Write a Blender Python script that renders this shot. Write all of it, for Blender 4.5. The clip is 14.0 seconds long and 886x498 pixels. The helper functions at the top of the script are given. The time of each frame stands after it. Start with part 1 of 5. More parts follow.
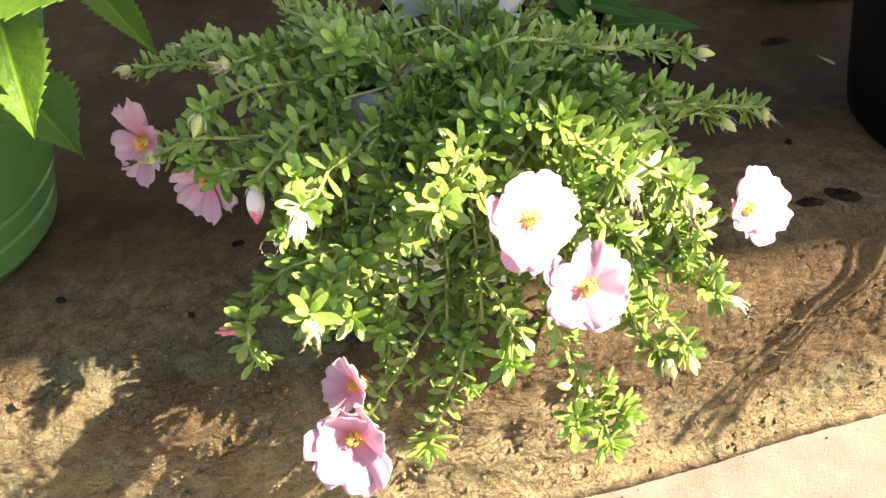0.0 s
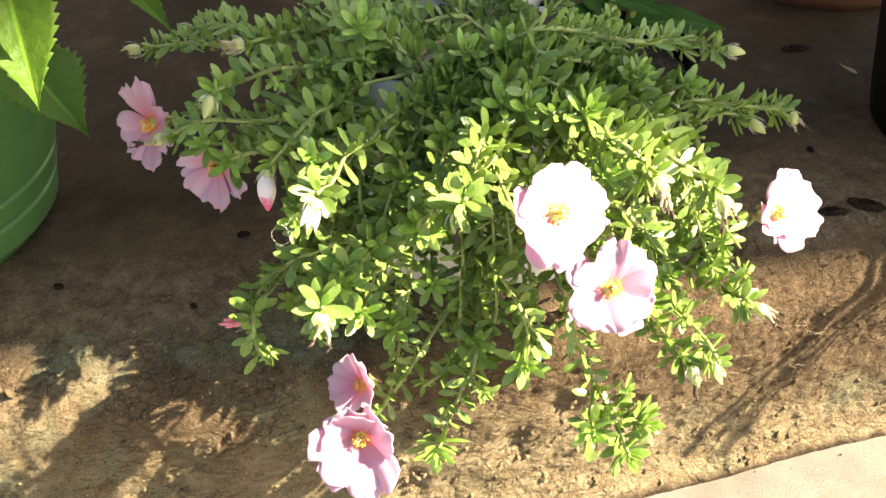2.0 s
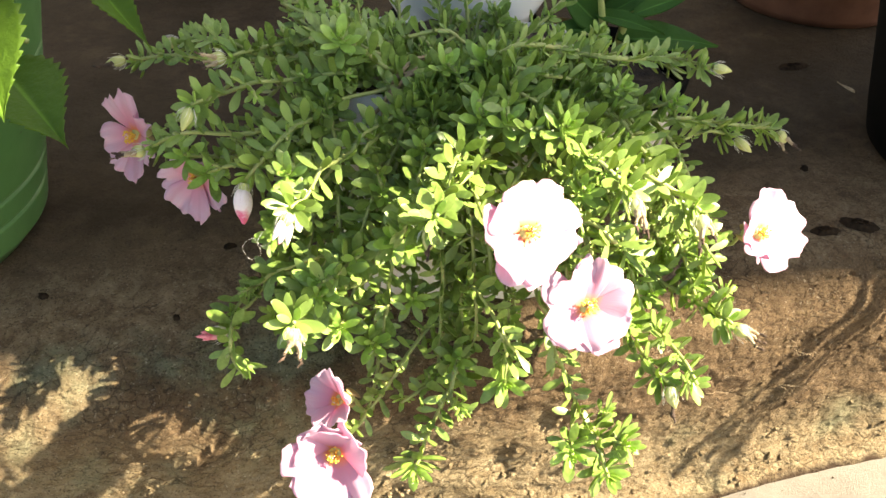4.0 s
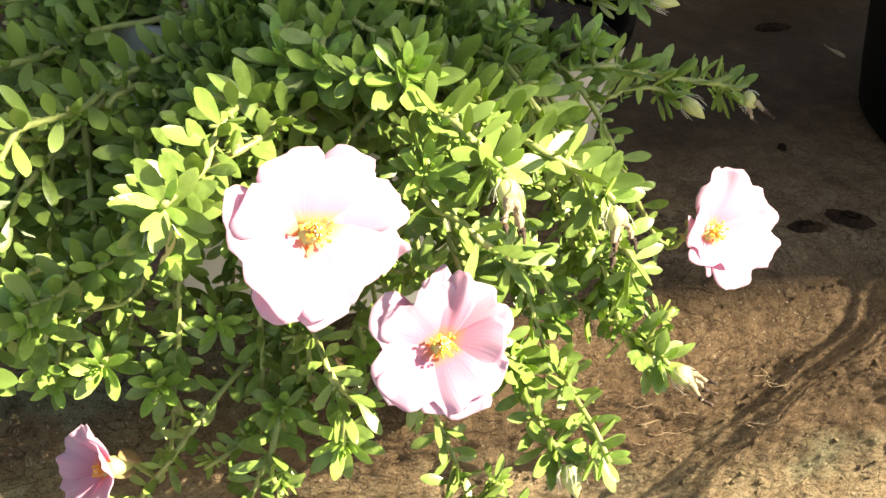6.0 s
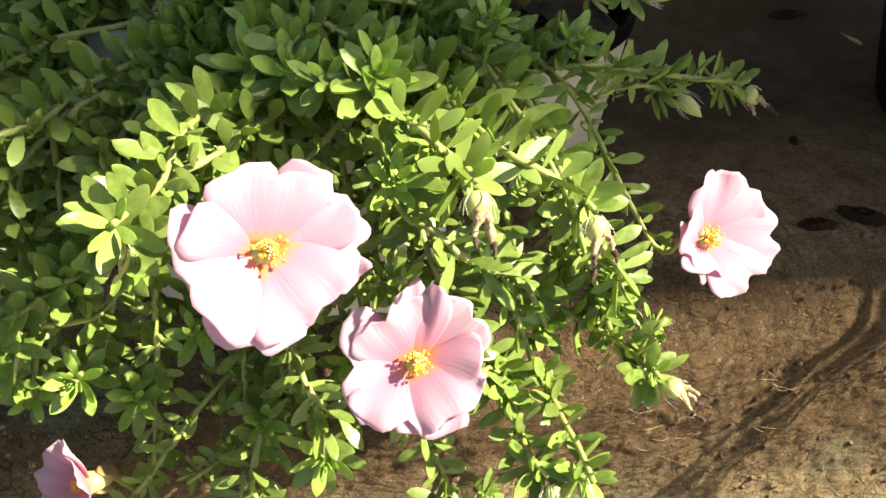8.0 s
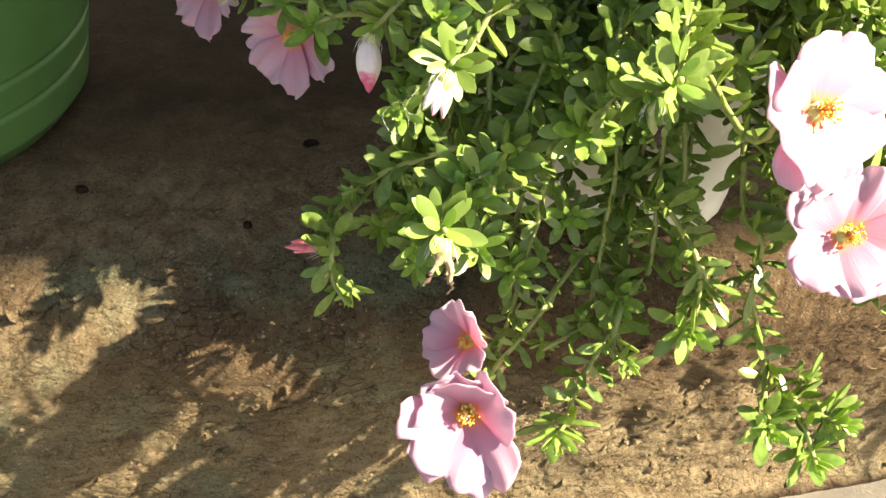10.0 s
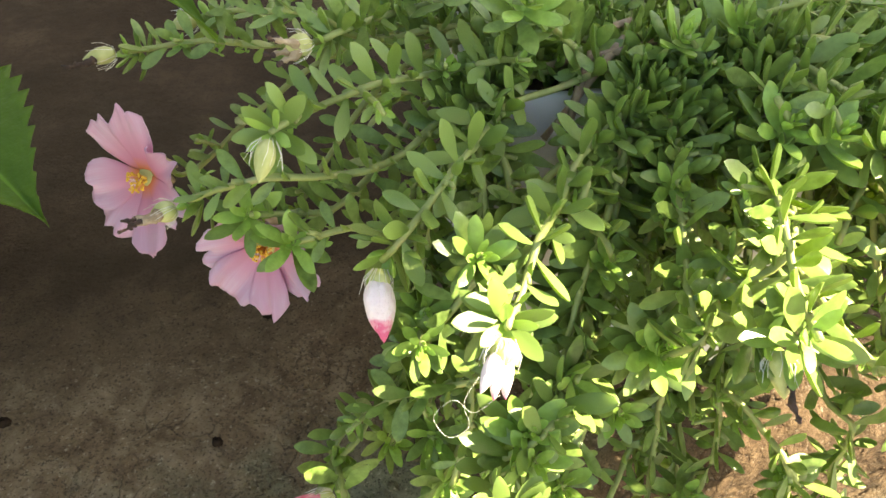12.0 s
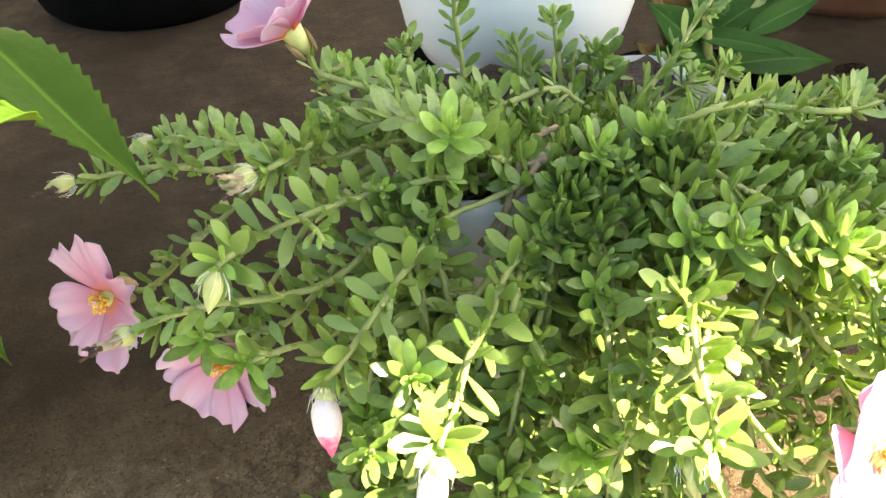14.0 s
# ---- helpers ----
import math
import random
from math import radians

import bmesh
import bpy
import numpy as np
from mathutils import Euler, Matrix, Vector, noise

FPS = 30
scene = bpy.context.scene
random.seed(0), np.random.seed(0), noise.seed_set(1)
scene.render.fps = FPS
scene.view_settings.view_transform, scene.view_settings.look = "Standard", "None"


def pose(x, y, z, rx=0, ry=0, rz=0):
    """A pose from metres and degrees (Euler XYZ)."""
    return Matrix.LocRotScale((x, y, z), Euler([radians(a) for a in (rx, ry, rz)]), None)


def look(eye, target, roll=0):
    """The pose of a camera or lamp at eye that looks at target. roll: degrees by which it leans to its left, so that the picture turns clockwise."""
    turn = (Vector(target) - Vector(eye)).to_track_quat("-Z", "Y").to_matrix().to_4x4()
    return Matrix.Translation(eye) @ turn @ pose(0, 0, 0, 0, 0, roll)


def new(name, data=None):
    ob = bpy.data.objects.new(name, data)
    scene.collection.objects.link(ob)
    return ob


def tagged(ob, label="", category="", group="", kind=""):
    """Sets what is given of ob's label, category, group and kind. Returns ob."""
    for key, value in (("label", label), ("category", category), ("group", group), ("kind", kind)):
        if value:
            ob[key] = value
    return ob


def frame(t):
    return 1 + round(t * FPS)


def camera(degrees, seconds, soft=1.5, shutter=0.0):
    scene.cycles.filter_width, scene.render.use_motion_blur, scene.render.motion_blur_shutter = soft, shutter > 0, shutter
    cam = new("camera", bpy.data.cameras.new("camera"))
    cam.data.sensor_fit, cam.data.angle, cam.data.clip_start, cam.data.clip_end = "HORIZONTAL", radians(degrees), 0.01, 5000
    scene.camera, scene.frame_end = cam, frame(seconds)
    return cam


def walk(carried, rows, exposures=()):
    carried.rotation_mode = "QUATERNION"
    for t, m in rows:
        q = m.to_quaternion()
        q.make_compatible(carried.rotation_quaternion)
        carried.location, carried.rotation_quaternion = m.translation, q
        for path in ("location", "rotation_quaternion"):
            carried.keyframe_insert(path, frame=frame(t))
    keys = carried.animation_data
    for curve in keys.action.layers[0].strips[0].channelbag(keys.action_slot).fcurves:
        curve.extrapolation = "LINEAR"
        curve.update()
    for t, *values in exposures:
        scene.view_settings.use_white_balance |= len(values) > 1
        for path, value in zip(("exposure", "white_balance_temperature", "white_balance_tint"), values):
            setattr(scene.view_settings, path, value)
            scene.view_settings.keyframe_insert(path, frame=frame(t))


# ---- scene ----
cam = camera(57.1, 14.0)
PATH = [
    (0, (0.011, -0.005, 0.416), (-0.012, 1.526, -0.871), -0.9),
    (0.5, (0.016, -0.002, 0.417), (0.01, 1.552, -0.842), -0.9),
    (1, (0.016, -0.004, 0.418), (0.012, 1.554, -0.836), -0.4),
    (1.5, (0.01, 0.002, 0.412), (-0.001, 1.553, -0.851), 0.1),
    (2, (0.002, 0.004, 0.402), (-0.015, 1.543, -0.874), 1.1),
    (2.5, (0.01, 0.001, 0.406), (-0.004, 1.552, -0.856), 0.5),
    (2.7, (0.012, 0.0, 0.408), (-0.006, 1.552, -0.854), 0.4),
    (4.8, (0.027, 0.03, 0.383), (-0.035, 1.59, -0.867), 1.8),
    (5, (0.039, 0.044, 0.372), (-0.037, 1.601, -0.881), 1.4),
    (5.5, (0.063, 0.094, 0.345), (0.053, 1.646, -0.916), 2.5),
    (6, (0.071, 0.106, 0.333), (0.062, 1.644, -0.946), 2.5),
    (6.5, (0.079, 0.113, 0.332), (0.058, 1.649, -0.949), 1.4),
    (7, (0.083, 0.119, 0.332), (0.037, 1.647, -0.957), 0.6),
    (7.5, (0.086, 0.12, 0.331), (0.02, 1.64, -0.967), 0.5),
    (8, (0.084, 0.118, 0.332), (0.017, 1.635, -0.969), 0.6),
    (8.5, (0.073, 0.102, 0.336), (-0.006, 1.611, -0.974), 0.8),
    (8.7, (0.062, 0.089, 0.337), (-0.01, 1.593, -0.98), 2.0),
    (9, (0.039, 0.076, 0.331), (-0.062, 1.551, -1.016), 2.9),
    (9.2, (0.019, 0.067, 0.326), (-0.093, 1.529, -1.034), 3.8),
    (11.3, (-0.079, 0.098, 0.327), (-0.057, 1.567, -1.03), 0.9),
    (11.5, (-0.082, 0.113, 0.33), (-0.03, 1.59, -1.016), 1.0),
    (11.8, (-0.077, 0.138, 0.332), (0.025, 1.631, -0.995), 2.5),
    (12, (-0.074, 0.149, 0.337), (0.047, 1.645, -0.984), 1.4),
    (12.5, (-0.065, 0.144, 0.359), (0.001, 1.706, -0.889), -1.5),
    (13, (-0.049, 0.15, 0.359), (0.08, 1.711, -0.885), -2.0),
    (13.5, (-0.048, 0.149, 0.362), (0.086, 1.717, -0.873), -2.7),
    (14, (-0.061, 0.149, 0.361), (0.096, 1.709, -0.88), -0.9),
]
LIGHTNESS = [(0, 2.45, 7700, 8), (2.5, 2.45, 7700, 8), (5.5, 2.25, 7700, 8), (7.0, 1.55, 7700, 8), (9.2, 1.65, 7800, 8), (11.3, 2.7, 7800, 8), (12.0, 2.85, 7800, 8), (12.5, 3.45, 8000, 8), (13.2, 3.4, 7900, 8), (14, 3.3, 7800, 8)]
walk(cam, [(t, look(eye, target, roll)) for t, eye, target, roll in PATH], LIGHTNESS)

# ---- world, sun, exposure ----
SUN_TO = Vector((0.95, -0.06, 0.84)).normalized()
world = bpy.data.worlds.new("sky")
scene.world = world
world.use_nodes = True
wn = world.node_tree.nodes
sky = wn.new("ShaderNodeTexSky")
sky.sky_type, sky.sun_disc = "NISHITA", False
sky.sun_elevation = math.asin(SUN_TO.z)
sky.sun_rotation = math.atan2(SUN_TO.x, SUN_TO.y)
world.node_tree.links.new(sky.outputs[0], wn["Background"].inputs[0])
wn["Background"].inputs[1].default_value = 0.062
sun = new("sun", bpy.data.lights.new("sun", "SUN"))
sun.data.energy, sun.data.angle, sun.data.color = 5.0, radians(0.53), (1.0, 0.94, 0.83)
sun.matrix_world = look(SUN_TO * 5, (0, 0, 0))

FLOOR, GROUND = 0.083, -0.085
RUN = Vector((1, 0.27, 0)).normalized()       # along the step's edge
OUT = Vector((RUN.y, -RUN.x, 0))              # away from the step, towards the yard
EDGE = Vector((0, 0.335, 0))


# ---- materials ----
class Mat:
    def __init__(self, name, rough=0.6):
        self.m = bpy.data.materials.new(name)
        self.m.use_nodes = True
        self.t = self.m.node_tree
        self.b = self.t.nodes["Principled BSDF"]
        self.b.inputs["Roughness"].default_value = rough

    def node(self, kind, ins=(), **props):
        n = self.t.nodes.new(kind)
        for k, v in props.items():
            setattr(n, k, v)
        for k, v in dict(ins).items():
            if isinstance(v, bpy.types.NodeSocket):
                self.t.links.new(v, n.inputs[k])
            else:
                n.inputs[k].default_value = v
        return n

    def put(self, k, v):
        if isinstance(v, bpy.types.NodeSocket):
            self.t.links.new(v, self.b.inputs[k])
        else:
            self.b.inputs[k].default_value = v

    def co(self):
        return self.node("ShaderNodeTexCoord").outputs["Object"]

    def noise(self, scale, detail=5, rough=0.55, vec=None, dist=0.0):
        return self.node("ShaderNodeTexNoise", {"Vector": vec or self.co(), "Scale": scale, "Detail": detail, "Roughness": rough, "Distortion": dist}).outputs["Fac"]

    def ramp(self, fac, stops):
        n = self.node("ShaderNodeValToRGB", {"Fac": fac})
        e = n.color_ramp.elements
        while len(e) < len(stops):
            e.new(0.5)
        for el, (p, c) in zip(e, stops):
            el.position, el.color = p, (*c, 1) if len(c) == 3 else c
        return n.outputs["Color"]

    def grey(self, fac, lo, hi):
        return self.node("ShaderNodeMapRange", {"Value": fac, "From Min": lo, "From Max": hi}).outputs["Result"]

    def mix(self, fac, a, b, how="MIX"):
        n = self.node("ShaderNodeMix", data_type="RGBA", blend_type=how)
        for i, v in ((0, fac), (6, a), (7, b)):
            if isinstance(v, bpy.types.NodeSocket):
                self.t.links.new(v, n.inputs[i])
            else:
                n.inputs[i].default_value = v if i == 0 else (*v, 1)
        return n.outputs[2]

    def bump(self, height, strength=0.4, dist=0.002, normal=None):
        ins = {"Height": height, "Strength": strength, "Distance": dist}
        if normal:
            ins["Normal"] = normal
        return self.node("ShaderNodeBump", ins).outputs["Normal"]

    def translucent(self, colour, amount):
        tr = self.node("ShaderNodeBsdfTranslucent")
        if isinstance(colour, bpy.types.NodeSocket):
            self.t.links.new(colour, tr.inputs["Color"])
        else:
            tr.inputs["Color"].default_value = (*colour, 1)
        mx = self.node("ShaderNodeMixShader", {0: amount, 1: self.b.outputs[0], 2: tr.outputs[0]})
        self.t.links.new(mx.outputs[0], self.t.nodes["Material Output"].inputs["Surface"])


def leaf_mat(name, a, b, through_col, amount=0.25, single=True):
    k = Mat(name, 0.34)
    if single:
        rnd = k.node("ShaderNodeObjectInfo").outputs["Random"]
    else:
        rnd = k.node("ShaderNodeNewGeometry").outputs["Random Per Island"]
    col = k.mix(rnd, a, b)
    n = k.noise(420, 3)
    col = k.mix(k.grey(n, 0.35, 0.75), col, tuple(min(1, c * 1.35) for c in b))
    k.put("Base Color", col)
    k.put("Normal", k.bump(k.noise(1500, 2), 0.15, 0.0004))
    k.put("Specular IOR Level", 0.6)
    k.translucent(through_col, amount)
    return k.m


LEAF = leaf_mat("leaf_green", (0.100, 0.170, 0.034), (0.236, 0.338, 0.082), (0.42, 0.55, 0.07), 0.30)
LEAVES = leaf_mat("leaf_green_mass", (0.100, 0.170, 0.034), (0.236, 0.338, 0.082), (0.42, 0.55, 0.07), 0.30, single=False)
YOUNG = leaf_mat("leaf_young", (0.245, 0.405, 0.070), (0.355, 0.525, 0.115), (0.44, 0.60, 0.09), 0.34)
YOUNGS = leaf_mat("leaf_young_mass", (0.245, 0.405, 0.070), (0.355, 0.525, 0.115), (0.44, 0.60, 0.09), 0.34, single=False)


def stem_mat():
    k = Mat("stem", 0.5)
    n = k.noise(160, 4)
    k.put("Base Color", k.ramp(n, [(0.3, (0.22, 0.26, 0.08)), (0.55, (0.32, 0.37, 0.11)), (0.8, (0.38, 0.33, 0.14))]))
    k.put("Normal", k.bump(k.noise(700, 3), 0.3, 0.0006))
    return k.m


def petal_mat():
    k = Mat("petal", 0.45)
    uv = k.node("ShaderNodeUVMap").outputs[0]
    sx = k.node("ShaderNodeSeparateXYZ", {0: uv})
    along = sx.outputs["Y"]
    streak = k.node("ShaderNodeTexNoise", {"Vector": k.node("ShaderNodeMapping", {0: uv, 3: (34, 1.6, 1)}).outputs[0], "Scale": 1.0, "Detail": 3}).outputs["Fac"]
    rnd = k.node("ShaderNodeObjectInfo").outputs["Random"]
    outer = k.mix(rnd, (0.77, 0.52, 0.65), (0.80, 0.63, 0.74))
    veins = k.mix(k.grey(streak, 0.4, 0.75), outer, (0.755, 0.49, 0.62))
    inner = k.mix(k.grey(along, 0.25, 0.75), (0.77, 0.38, 0.53), veins)
    throat = k.mix(k.grey(along, 0.05, 0.24), (0.90, 0.40, 0.16), inner)
    k.put("Base Color", throat)
    k.put("Normal", k.bump(streak, 0.22, 0.0006))
    k.put("Specular IOR Level", 0.3)
    k.translucent(throat, 0.48)
    return k.m


def plain(name, a, b, scale, rough=0.5, bump=0.2, dist=0.0008, bscale=None, metal=0.0):
    k = Mat(name, rough)
    n = k.noise(scale, 5)
    k.put("Base Color", k.ramp(n, [(0.3, a), (0.7, b)]))
    k.put("Normal", k.bump(k.noise(bscale or scale * 5, 4), bump, dist))
    return k.m


STEM, PETAL = stem_mat(), petal_mat()
WOODY = plain("woody_stem", (0.20, 0.13, 0.07), (0.42, 0.32, 0.20), 220, 0.8, 0.6)
ANTHER = plain("anther", (0.85, 0.50, 0.04), (0.95, 0.68, 0.10), 900, 0.6)
FILAMENT = plain("filament", (0.78, 0.34, 0.06), (0.88, 0.52, 0.12), 500, 0.5)
STYLE = plain("style", (0.80, 0.50, 0.52), (0.90, 0.72, 0.70), 500, 0.5)
CALYX = plain("calyx", (0.42, 0.45, 0.14), (0.60, 0.60, 0.26), 250, 0.5)
SEPAL = plain("sepal", (0.26, 0.16, 0.07), (0.42, 0.30, 0.14), 300, 0.6, 0.3)
STRAW = plain("dry_petal", (0.26, 0.17, 0.085), (0.52, 0.41, 0.27), 320, 0.8, 0.5)
DIRT = plain("dark_dirt", (0.014, 0.009, 0.006), (0.045, 0.029, 0.018), 300, 1.0, 0.5)
DIRT.node_tree.nodes["Principled BSDF"].inputs["Specular IOR Level"].default_value = 0.05
CHAR = plain("withered_tip", (0.02, 0.015, 0.012), (0.12, 0.07, 0.045), 420, 0.9, 0.6)
WILT = plain("wilted_petal", (0.72, 0.06, 0.13), (0.86, 0.45, 0.48), 260, 0.5, 0.4)
def limp_mat():
    k = Mat("limp_petal", 0.5)
    z = k.node("ShaderNodeSeparateXYZ", {0: k.co()}).outputs["Z"]
    n = k.node("ShaderNodeMath", {0: k.noise(350, 4), 1: 0.010}, operation="MULTIPLY").outputs[0]
    h = k.node("ShaderNodeMath", {0: z, 1: n}, operation="ADD").outputs[0]
    pale = k.mix(k.noise(500, 3), (0.86, 0.66, 0.68), (0.90, 0.82, 0.78))
    k.put("Base Color", k.mix(k.grey(h, 0.0135, 0.0165), pale, (0.74, 0.12, 0.24)))
    k.put("Normal", k.bump(k.noise(700, 3), 0.5, 0.001))
    return k.m


LIMP = limp_mat()
HAIR = plain("pale_hair", (0.75, 0.70, 0.58), (0.85, 0.82, 0.72), 300, 0.6)
SOIL = plain("soil", (0.03, 0.02, 0.014), (0.10, 0.07, 0.045), 120, 0.95, 1.0, 0.003)


def white_plastic():
    k = Mat("white_plastic", 0.38)
    d = k.noise(35, 6)
    k.put("Base Color", k.ramp(d, [(0.35, (0.80, 0.79, 0.74)), (0.6, (0.86, 0.86, 0.83)), (0.85, (0.62, 0.58, 0.48))]))
    k.put("Normal", k.bump(k.noise(90, 3), 0.12, 0.001))
    k.translucent((0.85, 0.83, 0.76), 0.12)
    return k.m


def bucket_mat():
    k = Mat("green_plastic", 0.42)
    d = k.noise(14, 6)
    col = k.ramp(d, [(0.3, (0.060, 0.155, 0.045)), (0.7, (0.098, 0.215, 0.066))])
    spots = k.grey(k.noise(120, 4, 0.7), 0.66, 0.74)
    k.put("Base Color", k.mix(spots, col, (0.07, 0.10, 0.04)))
    k.put("Roughness", k.grey(k.noise(30, 4), -0.3, 1.6))
    k.put("Normal", k.bump(k.noise(200, 4), 0.1, 0.0006))
    return k.m


WHITE, GREEN = white_plastic(), bucket_mat()
BRIGHT = plain("glazed_white", (0.86, 0.86, 0.85), (0.90, 0.90, 0.89), 20, 0.3, 0.05)
BLACK = plain("black_plastic", (0.0035, 0.0032, 0.003), (0.007, 0.0065, 0.006), 40, 0.7, 0.1)
BLACK.node_tree.nodes["Principled BSDF"].inputs["Specular IOR Level"].default_value = 0.04
CREAM = plain("cream_plastic", (0.50, 0.45, 0.36), (0.62, 0.57, 0.47), 60, 0.5, 0.15)
CLAY = plain("terracotta", (0.20, 0.075, 0.04), (0.30, 0.12, 0.065), 50, 0.8, 0.3)


def broad_mat(name, a, b, tr, amount, rough=0.36, shine=0.5):
    k = Mat(name, rough)
    k.put("Specular IOR Level", shine)
    uv = k.node("ShaderNodeUVMap").outputs[0]
    sx = k.node("ShaderNodeSeparateXYZ", {0: uv})
    n = k.noise(90, 5)
    col = k.mix(n, a, b)
    mid = k.node("ShaderNodeMath", {0: k.node("ShaderNodeMath", {0: sx.outputs["X"], 1: 0.5}, operation="SUBTRACT").outputs[0]}, operation="ABSOLUTE").outputs[0]
    col = k.mix(k.grey(mid, 0.035, 0.012), col, tuple(min(1, 1.7 * c) for c in b))
    k.put("Base Color", col)
    k.put("Normal", k.bump(k.noise(300, 4), 0.6, 0.0014))
    k.translucent(tr, amount)
    return k.m


BROAD = broad_mat("broad_leaf", (0.050, 0.105, 0.010), (0.100, 0.18, 0.020), (0.33, 0.47, 0.025), 0.28, 0.5, 0.2)
OVAL = broad_mat("oval_leaf", (0.030, 0.085, 0.016), (0.055, 0.135, 0.027), (0.12, 0.26, 0.03), 0.25, 0.7, 0.12)


def step_mat():
    k = Mat("old_concrete", 0.92)
    k.put("Specular IOR Level", 0.15)
    co = k.co()
    sep = k.node("ShaderNodeSeparateXYZ", {0: co})
    flat = k.node("ShaderNodeMapping", {0: co, 3: (1, 1, 2.2)}).outputs[0]
    big, mid, fine = k.noise(7, 6, 0.6, co), k.noise(42, 7, 0.65, co), k.noise(260, 6, 0.7, co)
    flaky = k.noise(70, 8, 0.72, flat, 0.6)
    tan = k.ramp(flaky, [(0.28, (0.125, 0.078, 0.040)), (0.40, (0.225, 0.160, 0.088)), (0.55, (0.31, 0.240, 0.142)), (0.70, (0.37, 0.295, 0.185)), (0.86, (0.21, 0.145, 0.080))])
    mint = k.ramp(fine, [(0.35, (0.175, 0.165, 0.092)), (0.65, (0.30, 0.285, 0.18))])
    tan = k.mix(k.grey(k.noise(11, 5, 0.6, co), 0.57, 0.70), tan, mint)
    sand = k.noise(620, 3, 0.6, co)
    tan = k.mix(k.grey(sand, 0.58, 0.72), tan, (0.38, 0.31, 0.205))
    soil_and_shade = k.ramp(fine, [(0.3, (0.088, 0.053, 0.029)), (0.7, (0.21, 0.145, 0.082))])
    # earth washed over the riser; its dark upper right also paints in shade
    rise = k.node("ShaderNodeMath", {0: sep.outputs["X"], 1: 0.17}, operation="MULTIPLY").outputs[0]
    high = k.node("ShaderNodeMath", {0: sep.outputs["Z"], 1: k.node("ShaderNodeMath", {0: k.noise(14, 6, 0.6, co, 0.5), 1: 0.16}, operation="MULTIPLY").outputs[0]}, operation="ADD").outputs[0]
    high = k.node("ShaderNodeMath", {0: high, 1: rise}, operation="ADD").outputs[0]
    tan = k.mix(k.grey(high, 0.070, 0.120), tan, soil_and_shade)
    # brown stained top, its colour deepened to carry some of the roof's shade
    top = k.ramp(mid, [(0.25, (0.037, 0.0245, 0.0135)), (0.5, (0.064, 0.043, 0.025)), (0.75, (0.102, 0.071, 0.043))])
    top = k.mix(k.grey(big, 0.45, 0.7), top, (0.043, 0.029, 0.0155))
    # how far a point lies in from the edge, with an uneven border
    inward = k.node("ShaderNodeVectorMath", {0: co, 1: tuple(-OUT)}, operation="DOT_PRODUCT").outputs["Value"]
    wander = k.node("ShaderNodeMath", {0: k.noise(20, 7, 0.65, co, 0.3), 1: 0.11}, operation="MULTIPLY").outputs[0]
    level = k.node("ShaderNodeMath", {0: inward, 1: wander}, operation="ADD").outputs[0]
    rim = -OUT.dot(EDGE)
    # old green paint left along the edge
    paint = k.ramp(flaky, [(0.35, (0.140, 0.128, 0.074)), (0.6, (0.255, 0.25, 0.155))])
    band = k.ramp(k.grey(level, rim + 0.030, rim + 0.085), [(0.0, (0, 0, 0)), (0.4, (1, 1, 1)), (0.6, (1, 1, 1)), (1.0, (0, 0, 0))])
    worn = k.node("ShaderNodeMath", {0: band, 1: k.grey(k.noise(24, 6, 0.65, co), 0.40, 0.56)}, operation="MULTIPLY").outputs[0]
    worn = k.node("ShaderNodeMath", {0: worn, 1: k.grey(sep.outputs["X"], 0.06, -0.06)}, operation="MULTIPLY").outputs[0]
    flake = k.ramp(flaky, [(0.32, (0.125, 0.080, 0.044)), (0.5, (0.25, 0.175, 0.103)), (0.68, (0.38, 0.285, 0.178))])
    tan = k.mix(k.grey(level, rim + 0.055, rim + 0.075), tan, flake)
    tan = k.mix(worn, tan, paint)
    tan = k.mix(k.grey(k.noise(520, 3, 0.65, co), 0.40, 0.30), tan, k.mix(0.35, tan, (0.80, 0.70, 0.52)))
    tan = k.mix(1.0, tan, (0.84, 0.82, 0.80), "MULTIPLY")
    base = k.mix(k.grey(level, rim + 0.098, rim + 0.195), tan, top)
    grit = k.noise(850, 3, 0.6, co)
    base = k.mix(k.grey(grit, 0.56, 0.64), base, k.mix(0.62, base, (0.03, 0.018, 0.01)))
    base = k.mix(k.grey(k.noise(430, 4, 0.7, flat), 0.60, 0.68), base, k.mix(0.6, base, (0.02, 0.012, 0.007)))
    # a thin uneven darker line along the joint at the foot
    joint = k.node("ShaderNodeMath", {0: sep.outputs["Z"], 1: k.node("ShaderNodeMath", {0: k.noise(60, 4, 0.6, co), 1: 0.010}, operation="MULTIPLY").outputs[0]}, operation="ADD").outputs[0]
    dark_foot = k.mix(k.grey(joint, GROUND + 0.010, GROUND + 0.0055), base, (0.045, 0.028, 0.017))
    # curled edges of flaking coats
    warp = k.node("ShaderNodeTexNoise", {"Vector": co, "Scale": 60.0, "Detail": 4.0}).outputs["Color"]
    bent = k.node("ShaderNodeVectorMath", {0: flat, 1: k.node("ShaderNodeVectorMath", {0: warp, 3: 0.022}, operation="SCALE").outputs[0]}, operation="ADD").outputs[0]
    crack = k.node("ShaderNodeTexVoronoi", {"Vector": bent, "Scale": 78.0}, feature="DISTANCE_TO_EDGE").outputs["Distance"]
    # only the coat left along the edge has cracked
    near_edge = k.grey(level, rim + 0.150, rim + 0.095)
    coat = k.node("ShaderNodeMath", {0: k.grey(k.noise(33, 5, 0.6, co), 0.42, 0.56), 1: near_edge}, operation="MULTIPLY").outputs[0]
